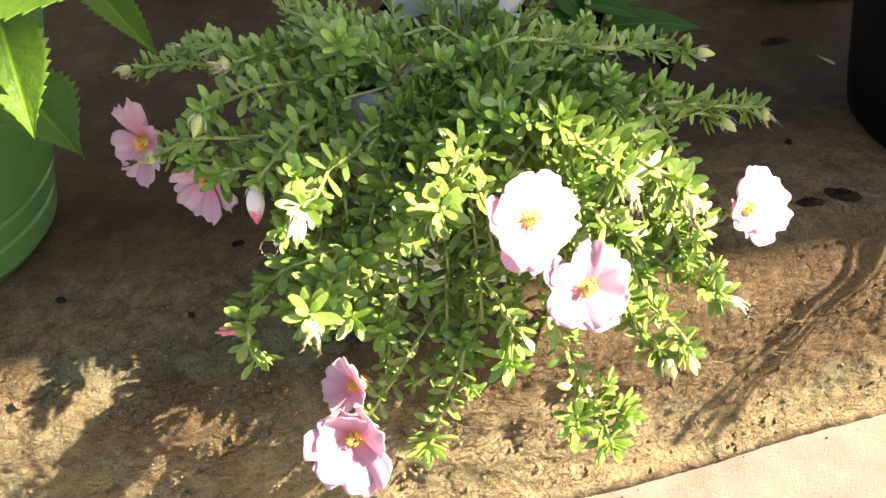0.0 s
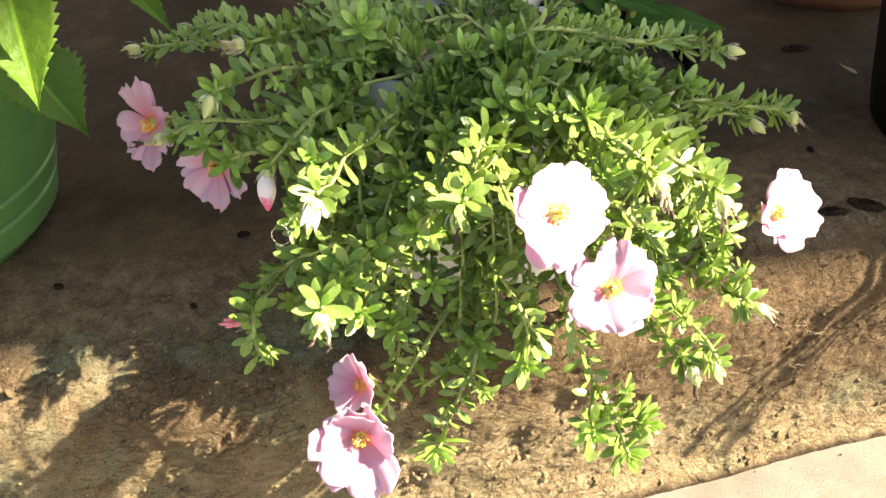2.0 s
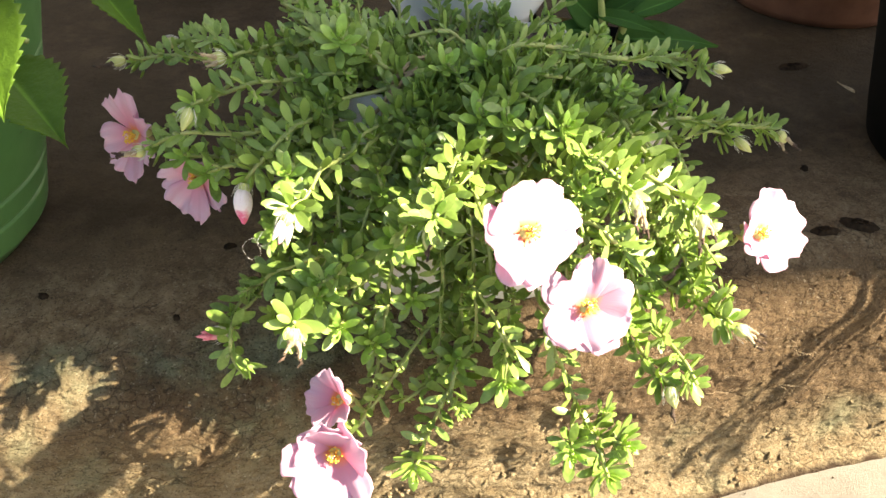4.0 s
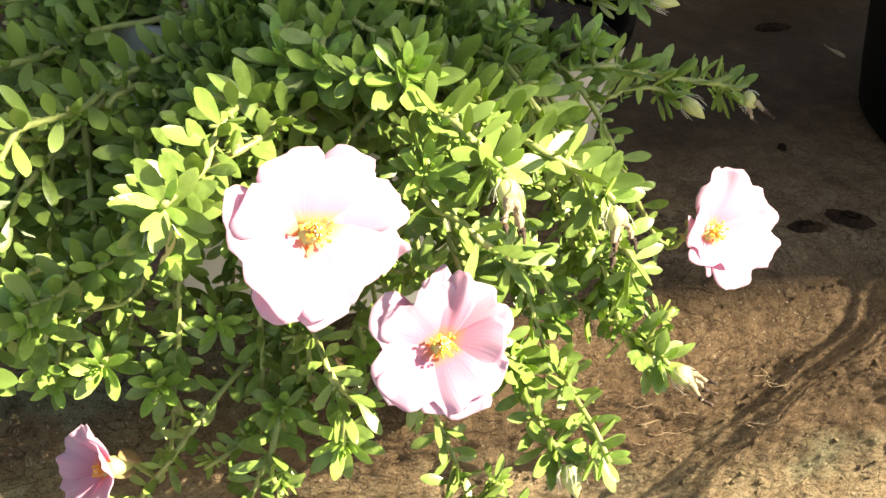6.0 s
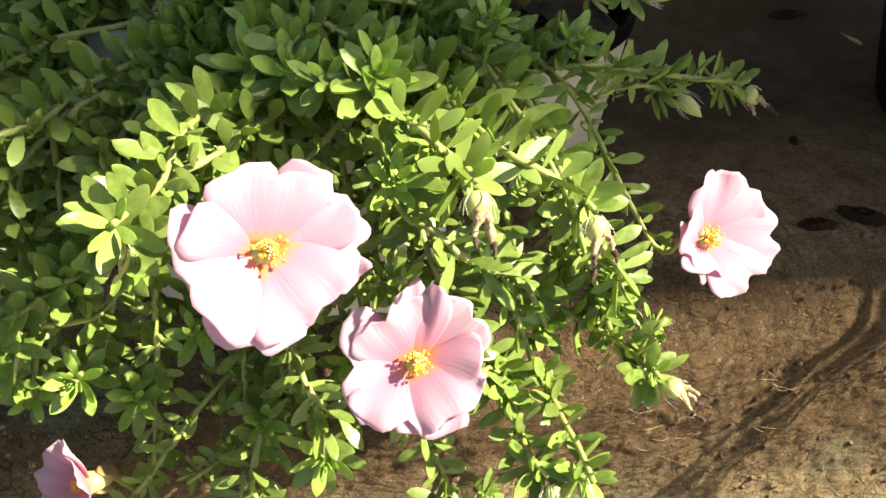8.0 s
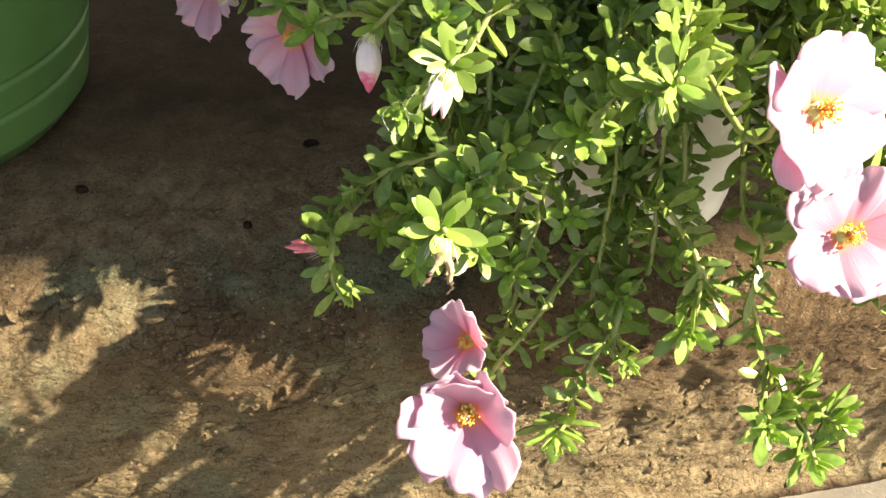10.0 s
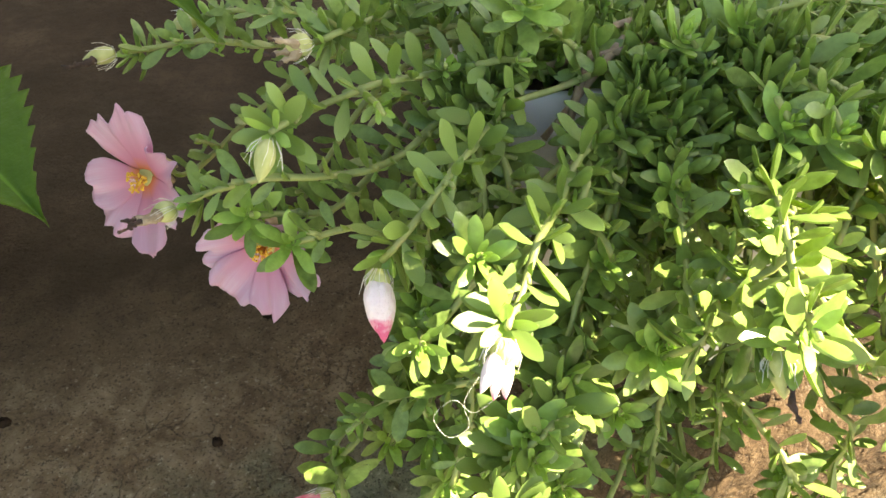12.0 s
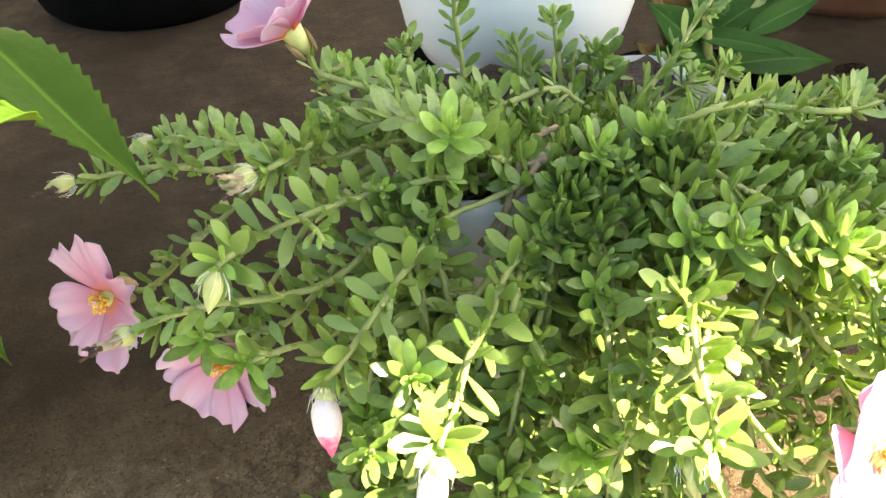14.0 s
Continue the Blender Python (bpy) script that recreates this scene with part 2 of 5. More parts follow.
    slit = k.node("ShaderNodeMath", {0: k.grey(crack, 0.040, 0.006), 1: coat}, operation="MULTIPLY").outputs[0]
    k.put("Base Color", k.mix(slit, dark_foot, k.mix(0.60, dark_foot, (0.02, 0.012, 0.007))))
    cell = k.node("ShaderNodeTexVoronoi", {"Vector": bent, "Scale": 78.0}).outputs["Color"]
    lift = k.node("ShaderNodeMath", {0: k.node("ShaderNodeSeparateColor", {0: cell}).outputs[0], 1: coat}, operation="MULTIPLY").outputs[0]
    n0 = k.bump(lift, 0.8, 0.0022)
    n1 = k.bump(k.node("ShaderNodeMath", {0: k.grey(crack, 0.0, 0.12), 1: coat}, operation="MULTIPLY").outputs[0], 0.6, 0.0024, n0)
    n2 = k.bump(flaky, 0.8, 0.0034, n1)
    k.put("Normal", k.bump(fine, 0.9, 0.0026, n2))
    return k.m


def ground_mat():
    k = Mat("sandy_cement", 0.9)
    co = k.co()
    a, f = k.noise(18, 7, 0.6, co), k.noise(420, 5, 0.7, co)
    c = k.ramp(a, [(0.3, (0.140, 0.121, 0.098)), (0.55, (0.188, 0.165, 0.136)), (0.8, (0.160, 0.140, 0.114))])
    k.put("Base Color", k.mix(k.grey(f, 0.55, 0.8), c, (0.235, 0.215, 0.185)))
    k.put("Normal", k.bump(k.noise(1100, 4, 0.7, co), 0.8, 0.0010, k.bump(f, 0.6, 0.0012)))
    return k.m


STEP, CEMENT = step_mat(), ground_mat()
PLASTER = plain("plaster_wall", (0.58, 0.54, 0.47), (0.68, 0.64, 0.57), 3, 0.9, 0.3, 0.003, 40)


# ---- mesh helpers ----
def mesh_of(name, verts, faces, mats, index=None, smooth=True, uvs=None):
    me = bpy.data.meshes.new(name)
    me.from_pydata([tuple(v) for v in verts], [], faces)
    for m in mats if isinstance(mats, (list, tuple)) else [mats]:
        me.materials.append(m)
    if index is not None:
        me.polygons.foreach_set("material_index", index)
    if uvs is not None:
        layer = me.uv_layers.new(name="uv")
        loops = np.zeros(len(me.loops), dtype=np.int32)
        me.loops.foreach_get("vertex_index", loops)
        layer.data.foreach_set("uv", np.asarray(uvs, dtype=np.float32)[loops].ravel())
    me.polygons.foreach_set("use_smooth", [smooth] * len(me.polygons))
    me.update()
    return me


def hang(name, data, parent=None, label="", m=None):
    ob = new(name, data)
    if parent:
        ob.parent = parent
    if m is not None:
        ob.matrix_basis = m
    if label:
        tagged(ob, label)
    return ob


def grid_faces(nu, nv, closed=False, start=0):
    """Quads over nu rows of nv points each; closed joins each row's ends."""
    out = []
    for i in range(nu - 1):
        for j in range(nv if closed else nv - 1):
            a, b = i * nv + j, i * nv + (j + 1) % nv
            out.append((start + a, start + b, start + b + nv, start + a + nv))
    return out


def lathe(name, profile, mat, seg=64, index=None):
    """A turned body from (radius, height) pairs."""
    verts = [(r * math.cos(2 * math.pi * j / seg), r * math.sin(2 * math.pi * j / seg), z) for r, z in profile for j in range(seg)]
    return mesh_of(name, verts, grid_faces(len(profile), seg, True), mat, index)


def smooth_path(points, n):
    """n points on a Catmull-Rom curve through the given ones."""
    p = [Vector(q) for q in points]
    p = [2 * p[0] - p[1]] + p + [2 * p[-1] - p[-2]]
    spans = len(p) - 3
    out = []
    for i in range(n):
        s = i / (n - 1) * spans
        k = min(int(s), spans - 1)
        t = s - k
        a, b, c, d = p[k : k + 4]
        out.append(0.5 * (2 * b + (c - a) * t + (2 * a - 5 * b + 4 * c - d) * t * t + (3 * b - a - 3 * c + d) * t ** 3))
    return out


def even_path(path, n):
    """n points at even distances along a path."""
    p = np.array([tuple(q) for q in path])
    d = np.concatenate([[0.0], np.cumsum(np.linalg.norm(p[1:] - p[:-1], axis=1))])
    at = np.linspace(0, d[-1], n)
    return [Vector(q) for q in np.stack([np.interp(at, d, p[:, i]) for i in range(3)], axis=1)]


def tube(path, r0, r1, sides=8, wobble=0.0, rnd=None):
    verts, faces = [], []
    n = len(path)
    side = Vector((0.3, 0.2, 1)).normalized()
    for i, q in enumerate(path):
        d = (path[min(i + 1, n - 1)] - path[max(i - 1, 0)]).normalized()
        a = d.cross(side)
        if a.length < 1e-4:
            a = d.cross(Vector((1, 0, 0)))
        a.normalize()
        b = d.cross(a)
        r = r0 + (r1 - r0) * i / (n - 1)
        if wobble and rnd:
            r *= 1 + wobble * rnd.uniform(-1, 1)
        for j in range(sides):
            w = 2 * math.pi * j / sides
            verts.append(q + r * (math.cos(w) * a + math.sin(w) * b))
    faces = grid_faces(n, sides, True)
    faces.append(tuple(range(sides))[::-1])
    faces.append(tuple(range((n - 1) * sides, n * sides)))
    return verts, faces


def joined(pieces):
    """Several (verts, faces) as one."""
    vs, fs = [], []
    for v, f in pieces:
        k = len(vs)
        vs += list(v)
        fs += [tuple(i + k for i in g) for g in f]
    return vs, fs


def ball(place, r, n=6, m=4, squash=1.0):
    v, f = [], []
    for i in range(m + 1):
        a = math.pi * i / m
        for j in range(n):
            b = 2 * math.pi * j / n
            v.append(Vector(place) + Vector((max(1e-5, math.sin(a)) * math.cos(b) * r, max(1e-5, math.sin(a)) * math.sin(b) * r, math.cos(a) * r * squash)))
    return v, grid_faces(m + 1, n, True)


def frame_along(place, ahead, up):
    """A pose with +Y ahead and +Z near up."""
    y = ahead.normalized()
    x = y.cross(up)
    if x.length < 1e-4:
        x = y.cross(Vector((1, 0.1, 0)))
    x.normalize()
    z = x.cross(y)
    return Matrix(((x.x, y.x, z.x, place.x), (x.y, y.y, z.y, place.y), (x.z, y.z, z.z, place.z), (0, 0, 0, 1)))


# ---- the step, the yard and the porch ----
def along_edge(u, out, z):
    return EDGE + RUN * u + OUT * out + Vector((0, 0, z))


def riser(z):
    """How far the riser stands out from the edge line at a height; it spreads at the foot."""
    return 0.017 + 0.020 * math.exp(-max(0.0, z - GROUND) / 0.016)


def build_step():
    us = np.concatenate([np.linspace(-3.2, -0.5, 12), np.linspace(-0.40, 0.55, 560), np.linspace(0.7, 3.4, 12)])
    # the worn profile: distance out from the edge and height
    prof = []
    for k in range(90):
        z = GROUND - 0.012 + (FLOOR - 0.028 - GROUND) * k / 89
        prof.append((riser(z), z))
    for k in range(1, 16):
        a = k / 15 * math.pi / 2
        prof.append((0.017 - 0.047 * (1 - math.cos(a)), FLOOR - 0.040 + 0.040 * math.sin(a)))
    d = -0.032
    while d > -2.2:
        prof.append((d, FLOOR))
        d -= 0.004 if d > -0.35 else 0.03 if d > -0.8 else 0.35
    verts = []
    for o, z in prof:
        for u in us:
            p = along_edge(float(u), o, z)
            q = p * 1.0
            foot = min(1.0, 0.25 + max(0.0, z - GROUND) / 0.03)
            steep = foot if o > 0.0 else max(0.12, 1.0 + o / 0.05)
            h = 0.0042 * noise.noise(q * 16) + 0.0018 * noise.noise(q * 45) + 0.0012 * noise.noise(q * 120) + 0.0009 * noise.noise(q * 300)
            pit = max(0.0, noise.noise(q * 30 + Vector((7, 3, 1))) - 0.42) * -0.012
            bend = 0.010 * noise.noise(Vector((float(u) * 4.0, 1.3, 0.2)))
            out = (h + pit) * steep + (bend if o > -0.04 else 0)
            verts.append(p + OUT * out * (1 if o > -0.03 else 0) + Vector((0, 0, (h + pit) * steep * (0.35 if o > 0 else 0.9))))
    # the hollow broken out of the riser
    for cx, cz, r, deep in ((0.045, -0.022, 0.012, 0.006), (0.075, 0.005, 0.010, 0.004), (-0.01, 0.0, 0.009, 0.003)):
        for v in verts:
            e = (v.x - cx) ** 2 + (v.z - cz) ** 2
            if e < r * r * 4 and v.y < 0.40:
                v -= OUT * deep * math.exp(-e / (r * r))
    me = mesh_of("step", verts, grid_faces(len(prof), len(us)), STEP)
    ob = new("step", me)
    return tagged(ob, "worn stained concrete porch step with a crumbling edge, shade deepened in its top's colour", "step", kind="structure")


def build_ground():
    xs = np.concatenate([[-60, -20, -6, -2, -0.8], np.linspace(-0.5, 0.6, 150), [0.9, 2, 6, 20, 60]])
    ys = np.concatenate([[-60, -20, -6, -2, -0.5, -0.1], np.linspace(0.1, 0.46, 70), [0.8, 2, 6, 20, 60]])
    verts = []
    for y in ys:
        for x in xs:
            p = Vector((float(x), float(y), 0))
            near = 1.0 if abs(x) < 0.7 and 0 < y < 0.5 else 0.0
            h = 0.003 * noise.noise(p * 9) + 0.0006 * noise.noise(p * 60) + 0.0003 * noise.noise(p * 200)
            verts.append((p.x, p.y, GROUND + h * near))
    ob = new("ground", mesh_of("ground", verts, grid_faces(len(ys), len(xs)), CEMENT))
    return tagged(ob, "pale sandy cement yard in full sun", "ground", kind="structure")


def slab(name, corners, z0, z1, mat, label, category):
    v = [Vector((c.x, c.y, z)) for z in (z0, z1) for c in corners]
    f = [(3, 2, 1, 0), (4, 5, 6, 7)] + [(i, (i + 1) % 4, 4 + (i + 1) % 4, 4 + i) for i in range(4)]
    return tagged(new(name, mesh_of(name, v, f, mat, smooth=False)), label, category, kind="structure")


def build_crumbs():
    """Clods and flakes loosened from the step, sitting on its riser, edge and foot."""
    rnd = random.Random(12)
    pieces = []
    for k in range(2000):
        u = rnd.uniform(-0.36, 0.48)
        z = GROUND + 0.003 + 0.160 * rnd.random() ** 0.9
        o = riser(z) if z < FLOOR - 0.040 else 0.017 - 0.02 * (z - FLOOR + 0.040) / 0.04
        q = along_edge(u, o, z)
        dense = noise.noise(q * 11 + Vector((4, 4, 4)))
        if dense < -0.05 and rnd.random() < 0.8:
            continue
        r = 0.0006 + 0.0022 * rnd.random() ** 3
        h = 0.0042 * noise.noise(q * 16) + 0.0018 * noise.noise(q * 45) + 0.0012 * noise.noise(q * 120)
        q = q + OUT * (h + 0.010 * noise.noise(Vector((u * 4.0, 1.3, 0.2))) - r * 0.15)
        v, f = ball((0, 0, 0), r, 6, 4)
        turn = Euler((rnd.uniform(0, 6), rnd.uniform(0, 6), rnd.uniform(0, 6))).to_matrix()
        sx, sy, sz = rnd.uniform(0.8, 1.7), rnd.uniform(0.7, 1.2), rnd.uniform(0.5, 1.0)
        pieces.append(([turn @ Vector((w.x * sx, w.y * sy, w.z * sz)) * (1 + 0.3 * rnd.uniform(-1, 1)) + q for w in v], f))
    for k in range(260):
        q = along_edge(rnd.uniform(-0.3, 0.45), rnd.uniform(0.036, 0.14), GROUND + 0.0006)
        r = 0.0003 + 0.0009 * rnd.random() ** 4
        v, f = ball((0, 0, 0), r, 6, 4)
        pieces.append(([w * rnd.uniform(0.7, 1.3) + q for w in v], f))
    v, f = joined(pieces)
    ob = new("crumbs", mesh_of("crumbs", v, f, STEP, smooth=False))
    return tagged(ob, "crumbs of earth and plaster clinging to the step", "dirt", kind="stuff")


build_step()
build_crumbs()
build_ground()
# Porch awning added out of view; its edge draws the line between sun and shade
SHADE = Vector((0, 0.337, FLOOR))
EAVES = 2.3
lip = SHADE + SUN_TO * ((EAVES - FLOOR) / SUN_TO.z)
line = Vector((1, 0.22, 0)).normalized()
back = Vector((0, 0.75, 0))
slab("ceiling", [lip - line * 4, lip + line * 1.2, lip + line * 1.2 + back, lip - line * 4 + back], EAVES, EAVES + 0.12, PLASTER, "unseen narrow awning slab added to cast the shade", "ceiling")
# unseen wall added behind, pale so that it bounces light under the awning
slab("wall_back", [EDGE + RUN * -3.1 - OUT * 2.0, EDGE + RUN * 3.3 - OUT * 2.0, EDGE + RUN * 3.3 - OUT * 2.15, EDGE + RUN * -3.1 - OUT * 2.15], GROUND, 1.6, PLASTER, "unseen pale wall added to close the porch and bounce light", "wall")


# ---- pots ----
def jug_pot(x, y, z, half, high):
    """A plastic jug cut off square, with rounded corners and panelled sides."""
    root = tagged(new("plant_pot"), "white square plastic jug cut down into a plant pot", "plant pot")
    root.location = (x, y, z)
    seg = 72

    def ring(h, zz):
        out = []
        for j in range(seg):
            a = 2 * math.pi * (j + 0.5) / seg
            c, s = math.cos(a), math.sin(a)
            k = (abs(c) ** 7 + abs(s) ** 7) ** (-1 / 7)
            groove = 1 - 0.025 * math.exp(-((abs(abs(c) - 0.36)) / 0.05) ** 2) * (abs(s) > 0.7)
            cut = 0.016 * max(0.0, s) * (zz > high - 0.02)
            out.append((h * k * c * groove, h * k * s * groove, zz - cut))
        return out

    rows, hs = [], [(0.88, 0.0), (0.95, 0.003), (0.985, 0.010), (1.0, 0.022), (1.0, 0.05), (0.985, 0.054), (0.985, 0.058), (1.0, 0.062), (1.0, high - 0.012), (1.005, high), (0.985, high + 0.0008), (0.98, high - 0.012), (0.975, 0.012), (0.9, 0.006)]
    for f, zz in hs:
        rows += ring(half * f, zz)
    faces = grid_faces(len(hs), seg, True)
    faces.append(tuple(range(seg))[::-1])
    hang("body", mesh_of("jug_body", rows, faces, WHITE), root)
    sv, n = [], 24
    for i in range(n):
        for j in range(n):
            q = Vector(((i / (n - 1) - 0.5) * 1.86 * half, (j / (n - 1) - 0.5) * 1.86 * half, 0))
            sv.append((q.x, q.y, high - 0.014 + 0.006 * noise.noise(q * 90 + Vector((x, y, 3)))))
    hang("soil", mesh_of("soil", sv, grid_faces(n, n), SOIL), root, "dark crumbly potting soil")
    return root


def round_pot(name, x, y, z, profile, mat, label, category, soil=None, lip=None):
    root = tagged(new(name), label, category)
    root.location = (x, y, z)
    hang("body", lathe("pot_body", profile, mat), root)
    if lip:
        hang("rim", lathe("pot_rim", lip[0], lip[1]), root, lip[2])
    if soil:
        r, h = soil
        verts = [(0, 0, h)] + [(r * f * math.cos(a * math.pi / 16), r * f * math.sin(a * math.pi / 16), h + 0.004 * noise.noise(Vector((x + f * math.cos(a) * 3, y + a, f * 5)))) for f in (0.35, 0.7, 1.0) for a in range(32)]
        faces = [(0, 1 + a, 1 + (a + 1) % 32) for a in range(32)] + grid_faces(3, 32, True, 1)
        hang("soil", mesh_of("soil", verts, faces, SOIL), root, "dark crumbly potting soil")
    return root


def walls(pairs, t=0.0022):
    """Outer profile, closed over the rim and down the inside."""
    inner = [(r - t, h) for r, h in pairs[::-1]]
    return [(0.001, pairs[0][1])] + pairs + [(pairs[-1][0] - t * 0.5, pairs[-1][1] + 0.001)] + inner[:-1] + [(inner[-1][0], pairs[0][1] + t), (0.001, pairs[0][1] + t)]


jug_pot(0.011, 0.415, FLOOR, 0.062, 0.132)

gb = []
for i in range(161):
    h = 0.16 * i / 160
    r = 0.086 + 0.008 * min(1, h / 0.012) + 0.235 * h
    r -= 0.0022 * math.exp(-((h - 0.048) / 0.0011) ** 2) + 0.0022 * math.exp(-((h - 0.031) / 0.0011) ** 2) + 0.0018 * math.exp(-((h - 0.115) / 0.0011) ** 2)
    gb.append((r, h))
round_pot("bucket", -0.343, 0.397, FLOOR, walls(gb), GREEN, "weathered green plastic bucket with ribs, used as a planter", "bucket", (0.118, 0.13))

round_pot("plant_pot", 0.425, 0.535, FLOOR, walls([(0.100, 0), (0.106, 0.006), (0.112, 0.03), (0.133, 0.13), (0.140, 0.17), (0.146, 0.172), (0.147, 0.19)]), BLACK, "large plain black plastic plant pot", "plant pot", (0.135, 0.165))
round_pot("plant_pot", -0.250, 0.915, FLOOR, walls([(0.090, 0), (0.096, 0.006), (0.104, 0.03), (0.125, 0.13), (0.135, 0.20), (0.140, 0.202), (0.141, 0.22)]), BLACK, "black plastic plant pot standing at the back", "plant pot", (0.13, 0.195))
round_pot("plant_pot", 0.370, 0.850, FLOOR, walls([(0.085, 0), (0.092, 0.01), (0.110, 0.12), (0.118, 0.13), (0.120, 0.16)], 0.006), CLAY, "brown clay plant pot standing at the back", "plant pot", (0.108, 0.14))
round_pot("plant_pot", 0.102, 0.496, FLOOR, walls([(0.042, 0), (0.045, 0.004), (0.0550, 0.079)]), CREAM, "small cream plastic plant pot with a black rim", "plant pot", (0.050, 0.072), ([(0.0553, 0.0775), (0.0565, 0.079), (0.0570, 0.086), (0.0550, 0.087), (0.0522, 0.079), (0.0510, 0.062)], BLACK, "black plastic rim"))
round_pot("plant_pot", 0.012, 0.530, FLOOR, walls([(0.040, 0), (0.043, 0.006), (0.050, 0.080), (0.053, 0.082), (0.054, 0.094)]), BLACK, "black plastic nursery pot under a white bowl", "plant pot", (0.048, 0.076))
bowl = [(0.016, 0.0), (0.032, 0.003), (0.045, 0.012), (0.053, 0.026), (0.057, 0.044), (0.059, 0.066), (0.060, 0.082)]
round_pot("bowl", 0.013, 0.522, FLOOR + 0.096, walls(bowl, 0.002), BRIGHT, "round white plastic bowl set on a black pot", "bowl")


# ---- the flowering succulent ----
def leaf_shape(length, width, thick, cup, seed):
    """A fleshy flat leaf with a blunt point along +Y, its upper face towards +Z."""
    rnd = random.Random(seed)
    st = [(0.0, 0.22), (0.14, 0.44), (0.34, 0.80), (0.53, 0.98), (0.70, 1.0), (0.85, 0.76), (0.95, 0.40), (1.0, 0.06)]
    lean = rnd.uniform(-0.06, 0.06)
    verts, faces = [], []
    for side in (1, -1):
        k = len(verts)
        for s, w in st:
            zc = cup * length * ((s - 0.4) ** 2 * 1.3 - 0.2)
            half = w * width / 2
            for t in (-1, -0.5, 0, 0.5, 1):
                body = thick * (1 - t * t) * (0.25 + 0.75 * w) * (0.35 if side > 0 else -1.0)
                fold = abs(t) * half * (0.16 + cup)
                verts.append((half * t + lean * s * s * length, s * length, zc + body + fold))
        g = grid_faces(len(st), 5, False, k)
        faces += g if side > 0 else [h[::-1] for h in g]
    return verts, faces


LEAF_SCALE = 0.83
SHAPES = [leaf_shape(1.0, w, t, c, i) for i, (w, t, c) in enumerate(((0.345, 0.080, 0.10), (0.37, 0.075, 0.16), (0.31, 0.090, 0.02), (0.35, 0.08, -0.06)))]
LEAF_MESH = [mesh_of("leaf", v, f, LEAF) for v, f in SHAPES]
YOUNG_MESH = [mesh_of("young_leaf", v, f, YOUNG) for v, f in SHAPES]
SHAPE_V = [np.array(v) for v, _ in SHAPES]
UP, FRONT, BACK = Vector((0, 0, 1)), Vector((0.05, -0.75, 0.66)), Vector((0, 0.7, 0.7))


class Foliage:
    """Leaves of one plant: some as objects of their own, the rest gathered."""

    def __init__(self):
        self.v, self.f, self.young, self.count = [], [], [], 0

    def add(self, m, shape, young):
        k = self.count
        mat = np.array(m)
        self.v.append(SHAPE_V[shape] @ mat[:3, :3].T + mat[:3, 3])
        self.f += [tuple(i + k for i in g) for g in SHAPES[shape][1]]
        self.young += [1 if young else 0] * len(SHAPES[shape][1])
        self.count += len(SHAPE_V[shape])

    def finish(self, name, root, label):
        ob = hang(name, mesh_of(name, np.concatenate(self.v), self.f, [LEAVES, YOUNGS], self.young), root, label)
        return tagged(ob, kind="stuff")


plant = tagged(new("portulaca_plant"), "sprawling green succulent with pink flowers spilling over its pot", "potted plant")
mass = Foliage()
single = [0]
SIDE = []


def put_leaf(place, ahead, up, size, shape, young, rnd, stem=None):
    m = frame_along(place, ahead, up) @ Matrix.Rotation(rnd.uniform(-0.55, 0.55), 4, "Y") @ Matrix.Diagonal((size, size, size, 1))
    if stem and single[0] < 300:
        single[0] += 1
        hang("leaf", (YOUNG_MESH if young else LEAF_MESH)[shape], stem, m=m)
    else:
        mass.add(m, shape, young)


def bare_patch(p):
    """Where old woody stems have lost their leaves, over the pot's rim."""
    return ((p.x + 0.024) / 0.022) ** 2 + ((p.y - 0.347) / 0.020) ** 2 + ((p.z - 0.200) / 0.022) ** 2 < 1


